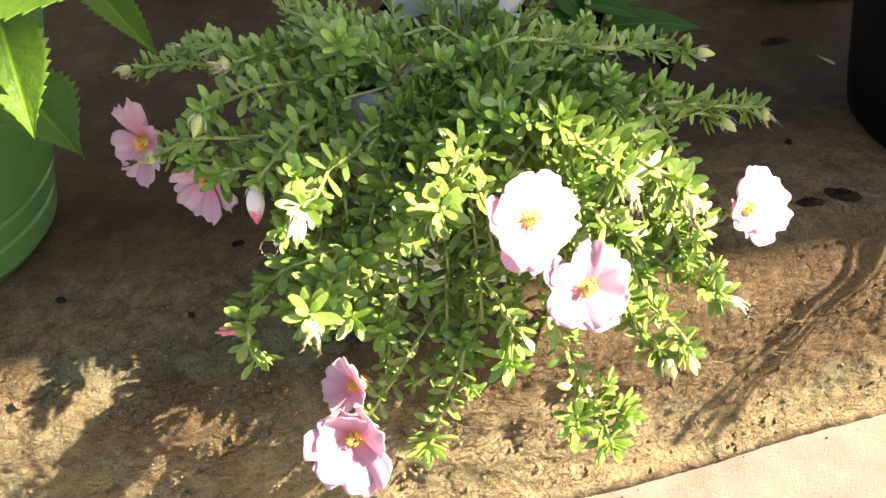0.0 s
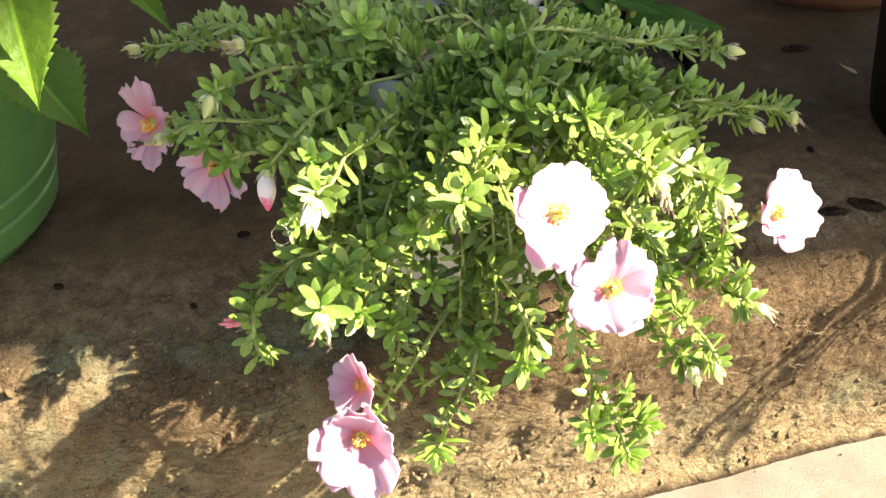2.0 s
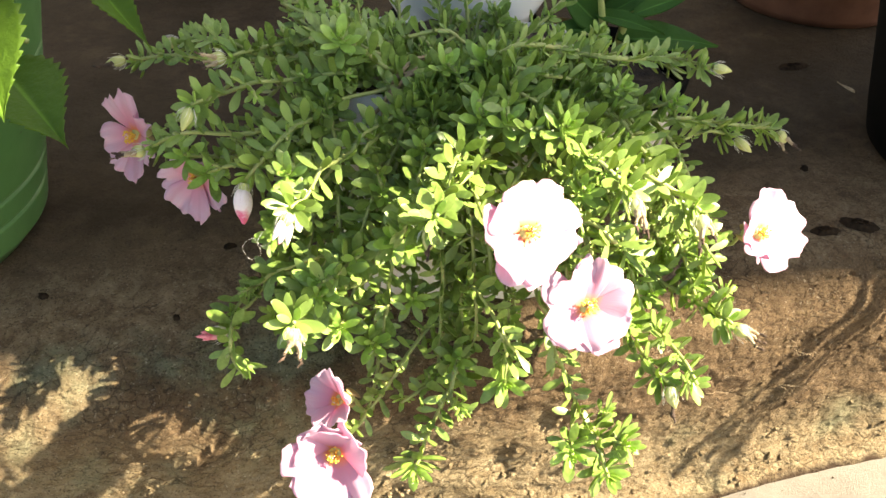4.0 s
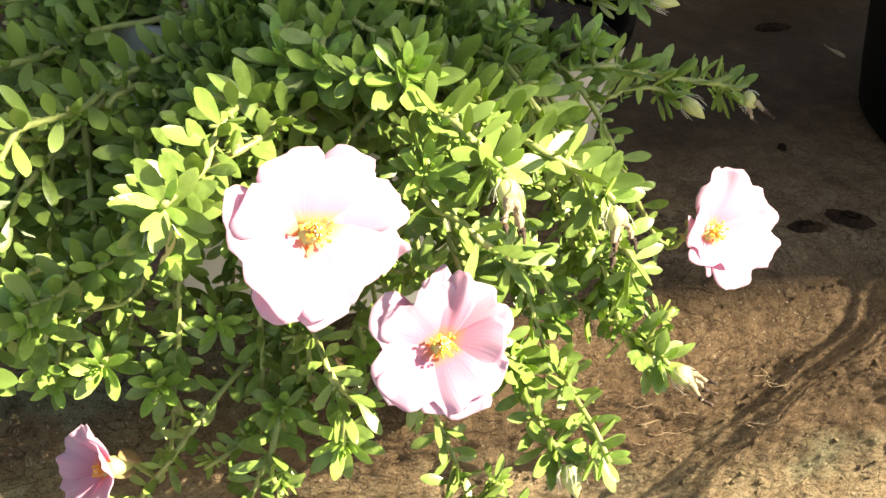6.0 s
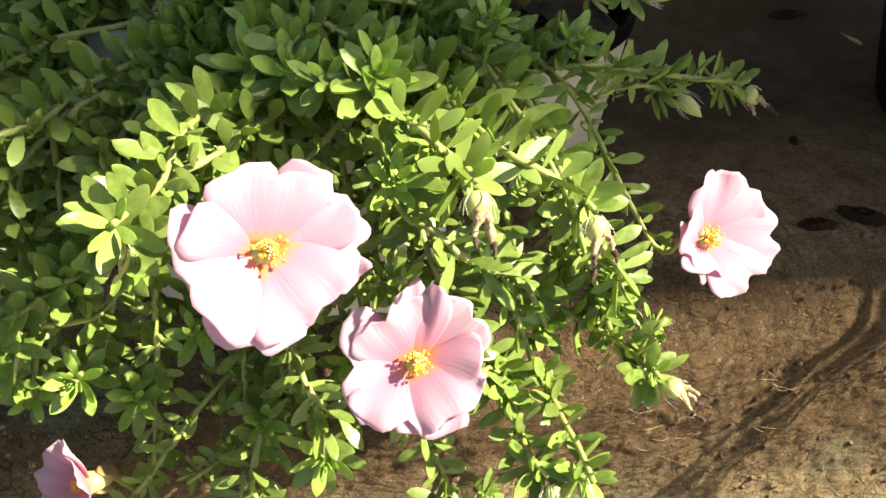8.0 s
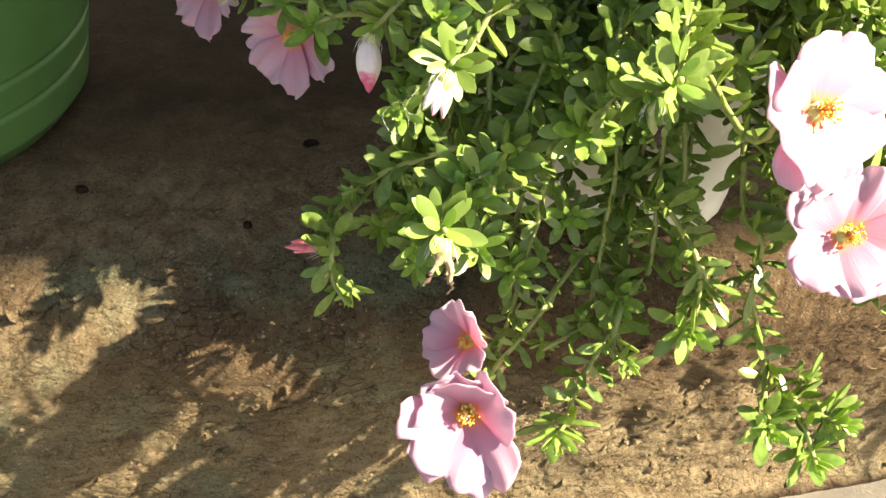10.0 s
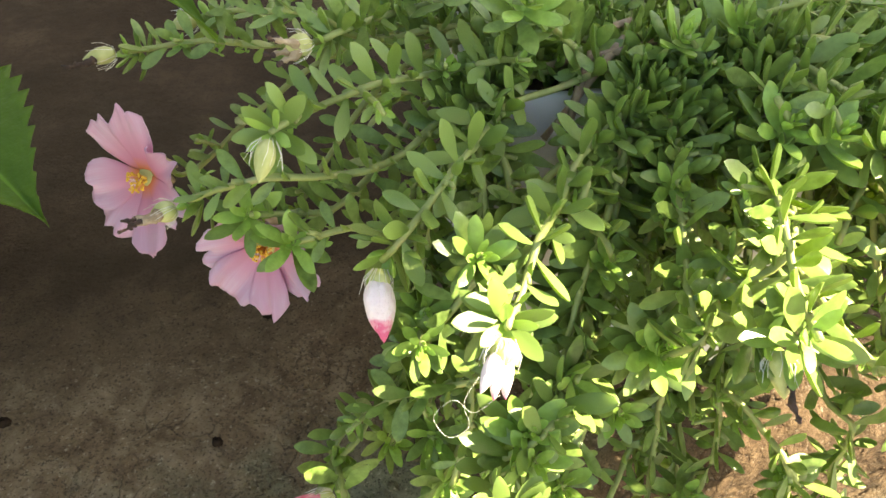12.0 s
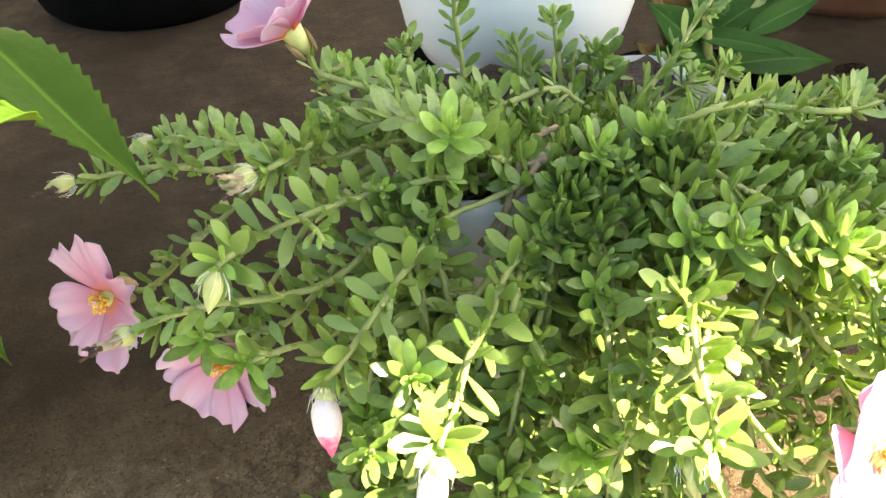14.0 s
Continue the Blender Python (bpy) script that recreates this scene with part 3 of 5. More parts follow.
def grow(points, seed, end="rosette", size=0.0155, face=None, gap=0.0029, bare=0.03, own=False, thick=0.00125, shoots=None):
    """A stem through the points with leaves all along it and a rosette at its tip."""
    rnd = random.Random(seed)
    size *= LEAF_SCALE
    length = sum((Vector(points[i + 1]) - Vector(points[i])).length for i in range(len(points) - 1))
    n = max(8, int(length / 0.004))
    path = even_path(smooth_path(points, 4 * n), n)
    sway = Vector((rnd.uniform(-9, 9), rnd.uniform(-9, 9), rnd.uniform(-9, 9)))
    path = [q + noise.noise_vector(q * 45 + sway) * 0.0016 * math.sin(math.pi * i / (n - 1)) + noise.noise_vector(q * 160 + sway) * 0.0005 for i, q in enumerate(path)]
    v, f = tube(path, thick, thick * 0.72, 7, 0.10, rnd)
    stem = hang("stem", mesh_of("stem", v, f, STEM), plant)
    holder = stem if own else None
    turn = rnd.uniform(0, 6.28)
    count = int(length / gap)
    for i in range(count):
        s = bare + (0.97 - bare) * (max(0.0, i + rnd.uniform(-0.3, 0.3)) / count) ** 0.85
        x = min(max(s, 0), 0.999) * (n - 1)
        k = int(x)
        here = path[k].lerp(path[min(k + 1, n - 1)], x - k)
        d = (path[min(k + 1, n - 1)] - path[max(k - 1, 0)]).normalized()
        turn += 2.4
        a = d.cross(UP)
        if a.length < 0.05:
            a = d.cross(FRONT)
        a.normalize()
        b = d.cross(a)
        out = math.cos(turn) * a + math.sin(turn) * b
        out = (out + Vector((rnd.uniform(-1, 1), rnd.uniform(-1, 1), rnd.uniform(-1, 1))) * 0.17).normalized()
        flat = 1 - abs(d.z)
        if out.z < -0.3 and rnd.random() < 0.45 * flat:
            continue
        if bare_patch(here):
            continue
        ahead = (d * 0.55 + out * rnd.uniform(0.7, 1.15) + UP * 0.62 * flat + BACK * 0.12).normalized()
        # leaves are smaller where a stem is old, and largest on its middle
        big = size * rnd.uniform(0.76, 1.14) * (0.88 + 0.17 * math.sin(math.pi * min(1, s * 1.1)))
        put_leaf(here + out * thick * 0.6, ahead, (d * 0.25 + FRONT * 0.55 + SUN_TO * 0.75).normalized(), big, rnd.randrange(4), False, rnd, holder if s > 0.4 else None)
    if shoots is None:
        shoots = int(length / 0.022)
    for i in range(shoots):
        # tight young shoots in the leaves' axils
        x = rnd.uniform(0.30, 0.95) * (n - 1)
        here = path[int(x)]
        d = (path[min(int(x) + 1, n - 1)] - path[max(int(x) - 1, 0)]).normalized()
        out = Vector((rnd.uniform(-1, 1), rnd.uniform(-0.9, 0.1), rnd.uniform(-0.1, 0.9)))
        out = (out - d * out.dot(d) * 0.7).normalized()
        if bare_patch(here + out * 0.01):
            continue
        far = rnd.uniform(0.001, 0.004) if rnd.random() < 0.75 else rnd.uniform(0.005, 0.012)
        v, f = tube([here, here + out * far * 0.6, here + out * far + d * 0.001], thick * 0.7, thick * 0.5, 6)
        SIDE.append((v, f))
        tight = far < 0.0045
        rosette(here + out * far, (out + FRONT * 0.5 + d * 0.3).normalized(), size * (rnd.uniform(0.40, 0.58) if tight else rnd.uniform(0.62, 0.85)), rnd, None, "tight" if tight else "small")
    tip = path[-1]
    d = (path[-1] - path[-3]).normalized()
    axis = (face if face is not None else (d * 0.7 + UP * 0.35 + FRONT * 0.35)).normalized()
    if end:
        rosette(tip, axis, size, rnd, holder, end)
    return stem, tip, axis


def rosette(tip, axis, size, rnd, stem, end):
    axis = (axis + SUN_TO * 0.30).normalized()
    a = axis.orthogonal().normalized()
    b = axis.cross(a)
    whorls = [(6, 1.38, 1.15, False), (5, 1.05, 1.0, False), (4, 0.70, 0.62, True), (3, 0.42, 0.42, True), (3, 0.18, 0.24, True)]
    if end == "open":
        whorls = [(5, 1.5, 0.95, False), (5, 1.15, 1.0, False), (4, 0.85, 0.72, True)]
    if end == "tight":
        whorls = [(3, 0.95, 0.8, True), (3, 0.5, 0.7, True), (2, 0.2, 0.4, True)]
    if end == "small":
        whorls = [(4, 1.15, 0.72, False), (4, 0.8, 0.55, True), (3, 0.35, 0.34, True)]
    for w, (n, lean, scale, young) in enumerate(whorls):
        off = rnd.uniform(0, 6.28)
        for j in range(n):
            t = off + 2 * math.pi * j / n + rnd.uniform(-0.25, 0.25)
            out = math.cos(t) * a + math.sin(t) * b
            ang = lean * rnd.uniform(0.85, 1.12)
            ahead = axis * math.cos(ang) + out * math.sin(ang)
            up = axis * math.sin(ang) - out * math.cos(ang)
            put_leaf(tip - axis * 0.004 * (2 - w * 0.6), ahead, up, size * scale * rnd.uniform(0.88, 1.1), rnd.randrange(4), young or (w == 1 and end == "rosette"), rnd, stem)


def petal_mesh(length, width, cup, ruffle, seed, notch=0.12):
    """A broad notched petal along +Y, with two faces and a rim."""
    rnd = random.Random(seed)
    nu, nv = 15, 17
    ph, ph2 = rnd.uniform(0, 6), rnd.uniform(0, 6)
    top, bottom, uv = [], [], []
    for i in range(nu):
        s = i / (nu - 1)
        w = width * (0.30 + 0.70 * math.sin(min(1.0, s * 1.12) * math.pi * 0.56) ** 1.15)
        for j in range(nv):
            t = 2 * j / (nv - 1) - 1
            edge = 1 - 0.26 * abs(t) ** 2.6 * s - notch * math.exp(-(t / 0.18) ** 2) * s ** 4 + 0.025 * math.sin(7 * t + ph2) * s ** 5 + 0.010 * math.sin(13 * t * (1 + 0.3 * t) + ph) * s ** 8
            y = length * s * edge
            x = w / 2 * t
            z = cup * length * s ** 1.6 * (0.55 + 0.45 * t * t) * 0.9
            z += ruffle * length * s ** 2 * (math.sin(4.2 * t + ph) * 0.6 + math.sin(9.1 * t + ph2) * 0.3) - 0.30 * cup * length * s ** 5
            z += 0.02 * length * (1 - abs(t)) * s * (1 - s) + 0.012 * length * s ** 4 * math.sin(12 * t * (1 + 0.25 * t) + 2 * ph + 6 * s)
            top.append((x, y, z))
            bottom.append((x, y, z - 0.00035))
            uv.append((j / (nv - 1), s))
    g = grid_faces(nu, nv)
    k = nu * nv
    faces = g + [tuple(q + k for q in h[::-1]) for h in g]
    loop = [j for j in range(nv)] + [i * nv + nv - 1 for i in range(1, nu)] + [(nu - 1) * nv + j for j in range(nv - 2, -1, -1)] + [i * nv for i in range(nu - 2, 0, -1)]
    for q in range(len(loop)):
        u, w = loop[q], loop[(q + 1) % len(loop)]
        faces.append((w, u, u + k, w + k))
    return mesh_of("petal", top + bottom, faces, PETAL, uvs=uv + uv)


def flower(place, axis, dia, seed, petals, open_=0.42, label="open pale pink flower with yellow stamens", ruffle=0.11):
    """Petals round a cup of stamens, all on a green calyx. A petal: its angle, length, width and lift."""
    rnd = random.Random(seed)
    z = Vector(axis).normalized()
    x = Vector((0, 0.64, 0.77)).cross(z).normalized()
    y = z.cross(x)
    root = hang("flower", lathe("receptacle", [(0.0004, -0.010), (0.0022, -0.008), (0.0034, -0.004), (0.0040, 0.0), (0.0020, 0.0016), (0.0003, 0.0018)], CALYX, 14), plant, label)
    root.matrix_basis = Matrix(((x.x, y.x, z.x, place[0]), (x.y, y.y, z.y, place[1]), (x.z, y.z, z.z, place[2]), (0, 0, 0, 1)))
    r = dia / 2
    for j, (angle, long, wide, lift) in enumerate(petals):
        length = r * long * rnd.uniform(0.97, 1.05)
        me = petal_mesh(length, r * wide * 1.25, rnd.uniform(0.03, 0.17), ruffle * rnd.uniform(0.6, 1.5), seed * 31 + j, rnd.uniform(0.05, 0.22))
        m = Matrix.Rotation(radians(angle - 90), 4, "Z") @ Matrix.Translation((0, 0.0014, 0.0005 * (j % 3))) @ Matrix.Rotation(open_ * lift, 4, "X") @ Matrix.Rotation(rnd.uniform(-0.14, 0.14), 4, "Y")
        hang("petal", me, root, m=m)
    for j in range(2):
        v, f = bud_body(0.0085, 0.0080, seed + 5 * j, 0.8, 10, 8)
        v = [(p[0], p[1] * 0.22 + 0.0024 + 0.22 * p[2], p[2] - 0.0105) for p in v]
        hang("sepal", mesh_of("sepal", v, f, SEPAL), root, m=Matrix.Rotation(radians(150 + 180 * j), 4, "Z"))
    fil, ant = [], []
    for j in range(46):
        a, lean = rnd.uniform(0, 6.283), rnd.uniform(0.05, 0.85)
        h = dia * rnd.uniform(0.09, 0.15)
        tip = Vector((math.cos(a) * math.sin(lean) * h, math.sin(a) * math.sin(lean) * h, math.cos(lean) * h + 0.001))
        fil.append(tube([Vector((tip.x * 0.15, tip.y * 0.15, 0.001)), tip * 0.55 + Vector((0, 0, 0.0004)), tip], 0.00014, 0.0001, 4))
        ant.append(ball(tip, dia * 0.0115, 6, 4, 0.8))
    v, f = joined(fil)
    stam = hang("stamen_tuft", mesh_of("stamens", v, f, FILAMENT), root, "orange stamen filaments")
    v, f = joined(ant)
    hang("pollen_tuft", mesh_of("anthers", v, f, ANTHER), stam, "golden yellow anthers")
    sty = [tube([Vector((0, 0, 0)), Vector((0, 0, dia * 0.13))], 0.0004, 0.0003, 5)]
    for j in range(6):
        a = j * 1.047
        sty.append(tube([Vector((0, 0, dia * 0.13)), Vector((math.cos(a) * dia * 0.03, math.sin(a) * dia * 0.03, dia * 0.165))], 0.0003, 0.0002, 5))
    v, f = joined(sty)
    hang("style", mesh_of("style", v, f, STYLE), root, "pale pink style")
    return root


def bud_body(length, width, seed, point=1.0, n=12, m=12):
    rnd = random.Random(seed)
    ph = rnd.uniform(0, 6)
    v = []
    for i in range(m + 1):
        s = i / m
        w = width / 2 * math.sin(math.pi * min(1, 0.10 + 0.90 * s ** 0.8)) ** (0.85 * point)
        for j in range(n):
            a = 2 * math.pi * j / n + 0.5 * s
            k = 1 + 0.12 * math.sin(3 * a + ph) * s + 0.06 * math.sin(7 * a + ph * 2)
            v.append((w * k * math.cos(a), w * k * math.sin(a), s * length))
    return v, grid_faces(m + 1, n, True)


def bud(place, axis, kind, seed):
    """What stands at a stem's end once or before it has flowered."""
    rnd = random.Random(seed)
    axis = Vector(axis).normalized()
    m = Matrix.Translation(place) @ axis.to_track_quat("Z", "Y").to_matrix().to_4x4()
    spec = {
        "green": (CALYX, 0.011, 0.0052, "pointed yellow-green flower bud"),
        "pale": (CALYX, 0.010, 0.0055, "pale swollen seed capsule"),
        "wilted": (CALYX, 0.006, 0.0055, "wilted closed flower, white and crimson"),
        "crumpled": (CALYX, 0.007, 0.0055, "crumpled pink and white spent flower"),
        "red": (CALYX, 0.006, 0.005, "shrivelled crimson flower"),
        "dry": (CALYX, 0.008, 0.0062, "dried seed capsule with straw-coloured remains"),
    }[kind]
    v, f = bud_body(spec[1], spec[2], seed)
    root = hang("flower_bud", mesh_of("flower_bud", v, f, spec[0]), plant, spec[3], m)
    if kind in ("wilted", "red", "crumpled"):
        big, loose = {"wilted": (1.15, 0.16), "crumpled": (1.0, 0.26), "red": (0.9, 0.55)}[kind]
        for j in range({"wilted": 3, "crumpled": 4, "red": 6}[kind]):
            v, f = bud_body(0.0125 * big * rnd.uniform(0.75, 1.1), {"wilted": 0.0052, "crumpled": 0.0034, "red": 0.0032}[kind] * big, seed + j, 0.9)
            hang("wilted_petal", mesh_of("wilted_petal", v, f, WILT if kind == "red" else LIMP), root, "limp folded petal", Matrix.Translation((rnd.uniform(-1, 1) * 0.0012, rnd.uniform(-1, 1) * 0.0012, 0.003)) @ Matrix.Rotation(rnd.uniform(-loose, loose), 4, "X") @ Matrix.Rotation(rnd.uniform(-loose, loose), 4, "Y"))
    if kind in ("dry", "pale"):
        bits, ends = [], []
        for j in range(3 if kind == "dry" else 1):
            a = rnd.uniform(0, 6.28)
            end = Vector((math.cos(a) * 0.0035, math.sin(a) * 0.0035, 0.010 + rnd.uniform(0, 0.004)))
            ends.append(end)
            bits.append(tube(smooth_path([(0, 0, 0.004), end * 0.6 + Vector((0.001, 0, 0)), end], 12), 0.0017, 0.0005, 7, 0.45, rnd))
        v, f = joined(bits)
        hang("withered_corolla", mesh_of("withered_petals", v, f, STRAW if kind == "dry" else CHAR), root, "withered dry petal remains")
        v, f = joined([tube(smooth_path([e * 0.9, e * 1.05 + Vector((0.0006, 0, 0)), e * 1.25 + Vector((rnd.uniform(-1, 1) * 0.002, 0.001, 0))], 7), 0.0009, 0.0004, 6, 0.6, rnd) for e in ends])
        hang("withered_tip", mesh_of("withered_tip", v, f, CHAR), root, "blackened withered tip")
    hairs = []
    for j in range(16):
        a, l = rnd.uniform(0, 6.28), rnd.uniform(0.004, 0.008)
        base = Vector((math.cos(a) * 0.002, math.sin(a) * 0.002, 0.0))
        hairs.append(tube([base, base * 2.0 + Vector((0, 0, l * 0.5)), base * 2.2 + Vector((rnd.uniform(-1, 1) * 0.001, 0, l))], 0.00010, 0.00006, 4))
    v, f = joined(hairs)
    hang("hair_tuft", mesh_of("hairs", v, f, HAIR), root, "fine pale hairs")
    return root


C0 = Vector((0.011, 0.405, 0.213))


def base(k):
    rnd = random.Random(900 + k)
    a, r = rnd.uniform(0, 6.28), 0.030 * math.sqrt(rnd.random())
    return Vector((C0.x + r * math.cos(a), C0.y + r * math.sin(a), C0.z - 0.012))


def arch(tip, k, lift=0.008):
    """A stem's way from the soil over the rim to its tip."""
    tip = Vector(tip)
    b = base(k)
    rim = b.lerp(tip, 0.42)
    rim.z = max(b.z, tip.z) + lift * (0.6 if tip.z > 0.2 else 0.35)
    if tip.z < 0.19:
        rim = b.lerp(tip, 0.55)
        rim.z = 0.212 + 0.25 * (tip.z - 0.16)
        low = b.lerp(tip, 0.86)
        low.z = tip.z + (rim.z - tip.z) * 0.48
        return [b, b.lerp(rim, 0.5) + Vector((0, 0, 0.006)), rim, low, tip]
    return [b, b.lerp(rim, 0.6) + Vector((0, 0, 0.003)), rim, tip]


def from_pot(first, k):
    """A stem's way out of the soil and over the pot's rim, towards its first seen point."""
    b, first = base(k), Vector(first)
    d = first - b
    d.z = 0
    s = min((0.066 - math.copysign(1, d.x) * (b.x - 0.011)) / max(abs(d.x), 1e-4), (0.066 - math.copysign(1, d.y) * (b.y - 0.415)) / max(abs(d.y), 1e-4))
    if s >= 0.85:
        return [b, b.lerp(first, 0.5) + UP * 0.003]
    rim = b + d * s
    if rim.y < 0.362 and abs(rim.x + 0.024) < 0.022:
        rim.x = -0.047 if rim.x < -0.024 else -0.001
    rim.z = max(0.219, b.z + (first.z - b.z) * s + 0.004)
    way = [b, b.lerp(rim, 0.55) + UP * 0.006, rim]
    if first.z < 0.19:
        way.append(rim.lerp(first, 0.5) + UP * 0.25 * (rim.z - first.z))
    return way


SHOOT = [0]


def shoot(way, end, size, turn, kind=None, own=False, branch=False):
    """A leafy stem through the given points, ending in a rosette or in what is left of a flower."""
    SHOOT[0] += 1
    k = SHOOT[0]
    way = [Vector(p) for p in way]
    if not branch:
        lead = from_pot(way[0], k)
        way = lead + way
    if kind is None:
        grow(way, 100 + k, end, size, Vector(turn), own=own, bare=0.03 if branch else 0.16)
        return
    stem, tip, _ = grow(way, 100 + k, None, size, own=own, bare=0.16)
    rosette(tip, ((way[-1] - way[-2]).normalized() * 0.7 + FRONT * 0.45).normalized(), size * 0.80, random.Random(500 + k), stem if own else None, end)
    bud(tip + Vector(turn).normalized() * 0.002, turn, kind, 700 + k)


# Each stem by the points that it passes
shoot([(-.043, .348, .229), (-.055, .35, .225), (-.068, .343, .227), (-.079, .332, .231), (-.089, .333, .226), (-.097, .325, .227), (-.103, .318, .227)], 'open', 0.015, (-0.2, -0.75, -0.6), kind='green', own=True)
shoot([(-.015, .354, .221), (-.026, .349, .22), (-.039, .342, .22), (-.05, .327, .219), (-.058, .312, .221), (-.065, .303, .217), (-.072, .297, .21), (-.077, .296, .204)], 'open', 0.0158, (-0.12, -0.72, -0.68), kind='wilted', own=True)
shoot([(-.026, .318, .217), (-.034, .302, .214), (-.041, .286, .218), (-.044, .28, .214), (-.047, .274, .211), (-.051, .264, .213)], 'open', 0.015, (-0.2, -0.62, -0.72), kind='crumpled', own=True)
shoot([(-.025, .301, .175), (-.03, .29, .169), (-.035, .269, .176), (-.043, .262, .174), (-.052, .261, .164), (-.048, .237, .176)], 'open', 0.0165, (-0.05, -0.6, -0.75), kind='dry', own=True)
shoot([(-.047, .353, .246), (-.054, .376, .233), (-.063, .382, .229), (-.071, .376, .23), (-.081, .361, .234), (-.088, .349, .237), (-.093, .349, .235)], 'open', 0.0135, (-0.6, -0.6, 0.2), kind='dry')
shoot([(-.078, .368, .226), (-.09, .357, .237), (-.101, .359, .239), (-.115, .379, .23), (-.133, .402, .218)], 'open', 0.012, (-0.9, -0.3, -0.2), kind='pale')
shoot([(-.1, .372, .222), (-.128, .382, .219), (-.157, .387, .213)], 'open', 0.012, (-0.9, -0.2, -0.1), kind='pale')
shoot([(-.073, .331, .209), (-.089, .325, .209), (-.104, .321, .211), (-.119, .324, .206), (-.132, .331, .196)], 'open', 0.012, (-0.8, -0.5, -0.1), kind='dry')
shoot([(-.087, .33, .196), (-.102, .327, .195), (-.113, .322, .199)], 'rosette', 0.0135, (-0.15, -0.7, 0.65))
shoot([(-.074, .323, .197), (-.088, .314, .199), (-.101, .315, .194)], 'rosette', 0.014, (-0.1, -0.75, 0.6))
shoot([(-.019, .36, .225), (-.029, .353, .236), (-.039, .337, .252)], 'rosette', 0.015, (0, -0.5, 0.85))
shoot([(.02, .351, .221), (.014, .35, .228), (.007, .349, .236)], 'rosette', 0.014, (0, -0.5, 0.85))
shoot([(.027, .342, .225), (.028, .35, .229), (.025, .352, .238)], 'rosette', 0.0145, (0, -0.5, 0.85))
shoot([(.026, .34, .226), (.022, .319, .233), (.024, .313, .23)], 'rosette', 0.015, (0.05, -0.55, 0.83))
shoot([(.037, .333, .229), (.034, .315, .233), (.035, .309, .23)], 'rosette', 0.015, (0.1, -0.6, 0.8))
shoot([(.042, .351, .231), (.048, .352, .234), (.061, .363, .232)], 'small', 0.012, (0.1, -0.4, 0.9))
shoot([(.033, .351, .242), (.048, .355, .243), (.084, .386, .225), (.117, .41, .212), (.13, .413, .211)], 'rosette', 0.011, (0.5, -0.4, 0.75))
shoot([(.036, .344, .236), (.05, .344, .234), (.078, .368, .218), (.09, .365, .218), (.089, .348, .228)], 'rosette', 0.012, (0.4, -0.5, 0.75))
shoot([(.029, .35, .231), (.039, .332, .232), (.055, .329, .224), (.059, .315, .228), (.059, .302, .232)], 'rosette', 0.0165, (0.1, -0.6, 0.75))
shoot([(.044, .382, .222), (.067, .369, .233), (.09, .363, .234), (.124, .411, .213), (.14, .395, .216)], 'open', 0.0125, (0.9, 0.1, -0.2), kind='green')
shoot([(.116, .358, .197), (.132, .365, .195), (.142, .37, .193), (.153, .372, .19)], 'open', 0.0125, (0.7, -0.3, -0.5), kind='green')
shoot([(.087, .365, .2), (.105, .357, .205), (.124, .357, .207), (.142, .372, .197), (.163, .379, .192), (.186, .403, .177)], 'open', 0.0135, (0.6, -0.3, -0.6), kind='dry')
shoot([(.076, .353, .213), (.093, .372, .204), (.107, .359, .212), (.117, .358, .217)], 'rosette', 0.0135, (0.4, -0.5, 0.75))
shoot([(.057, .308, .222), (.069, .288, .226), (.075, .282, .224), (.082, .28, .22), (.085, .276, .218)], 'open', 0.0178, (0.08, -0.7, -0.7), kind='dry', own=True)
shoot([(.086, .301, .216), (.094, .288, .218), (.103, .289, .212), (.111, .291, .205), (.115, .284, .205)], 'open', 0.0165, (0.15, -0.75, -0.65), kind='dry', own=True)
shoot([(.028, .317, .213), (.023, .298, .215), (.018, .286, .215), (.01, .277, .215), (-.001, .279, .203), (.004, .257, .214)], 'open', 0.0165, (0, -0.7, -0.6), kind='pale', own=True)
shoot([(.048, .316, .215), (.043, .305, .21), (.037, .296, .205)], 'open', 0.014, (0, -0.6, 0.7))
shoot([(.063, .297, .196), (.074, .287, .194), (.085, .285, .184), (.098, .306, .16), (.11, .313, .146), (.119, .308, .142), (.131, .3, .141), (.139, .291, .141), (.143, .283, .143)], 'open', 0.0160, (0.7, -0.6, -0.2), kind='dry', own=True)
shoot([(.119, .298, .185), (.126, .295, .177), (.134, .311, .149)], 'rosette', 0.0142, (0.3, -0.8, 0.5))
shoot([(.134, .3, .134), (.141, .298, .146), (.146, .299, .152)], 'small', 0.0125, (0.3, -0.5, 0.8))
shoot([(.082, .289, .154), (.095, .284, .142), (.1, .272, .136), (.102, .255, .141), (.108, .248, .14)], 'open', 0.0160, (0.3, -0.7, -0.7), kind='pale', own=True)
shoot([(.104, .294, .139), (.109, .28, .14), (.112, .263, .145), (.116, .254, .145), (.12, .246, .141)], 'open', 0.0142, (0.3, -0.8, 0.1))
shoot([(.084, .28, .153), (.092, .283, .144), (.097, .279, .142)], 'rosette', 0.0148, (0.1, -0.75, 0.6))
shoot([(.053, .299, .148), (.058, .284, .145), (.065, .291, .112), (.072, .291, .095), (.078, .284, .084), (.084, .269, .081), (.088, .256, .08), (.092, .246, .073)], 'rosette', 0.0154, (0, -0.75, 0.1), own=True)
shoot([(.078, .284, .084), (.075, .269, .081), (.074, .251, .082)], 'rosette', 0.0160, (-0.2, -0.85, 0.2), branch=True)
shoot([(.084, .269, .081), (.093, .262, .082), (.102, .257, .083)], 'rosette', 0.0154, (0.4, -0.8, 0.1), branch=True)
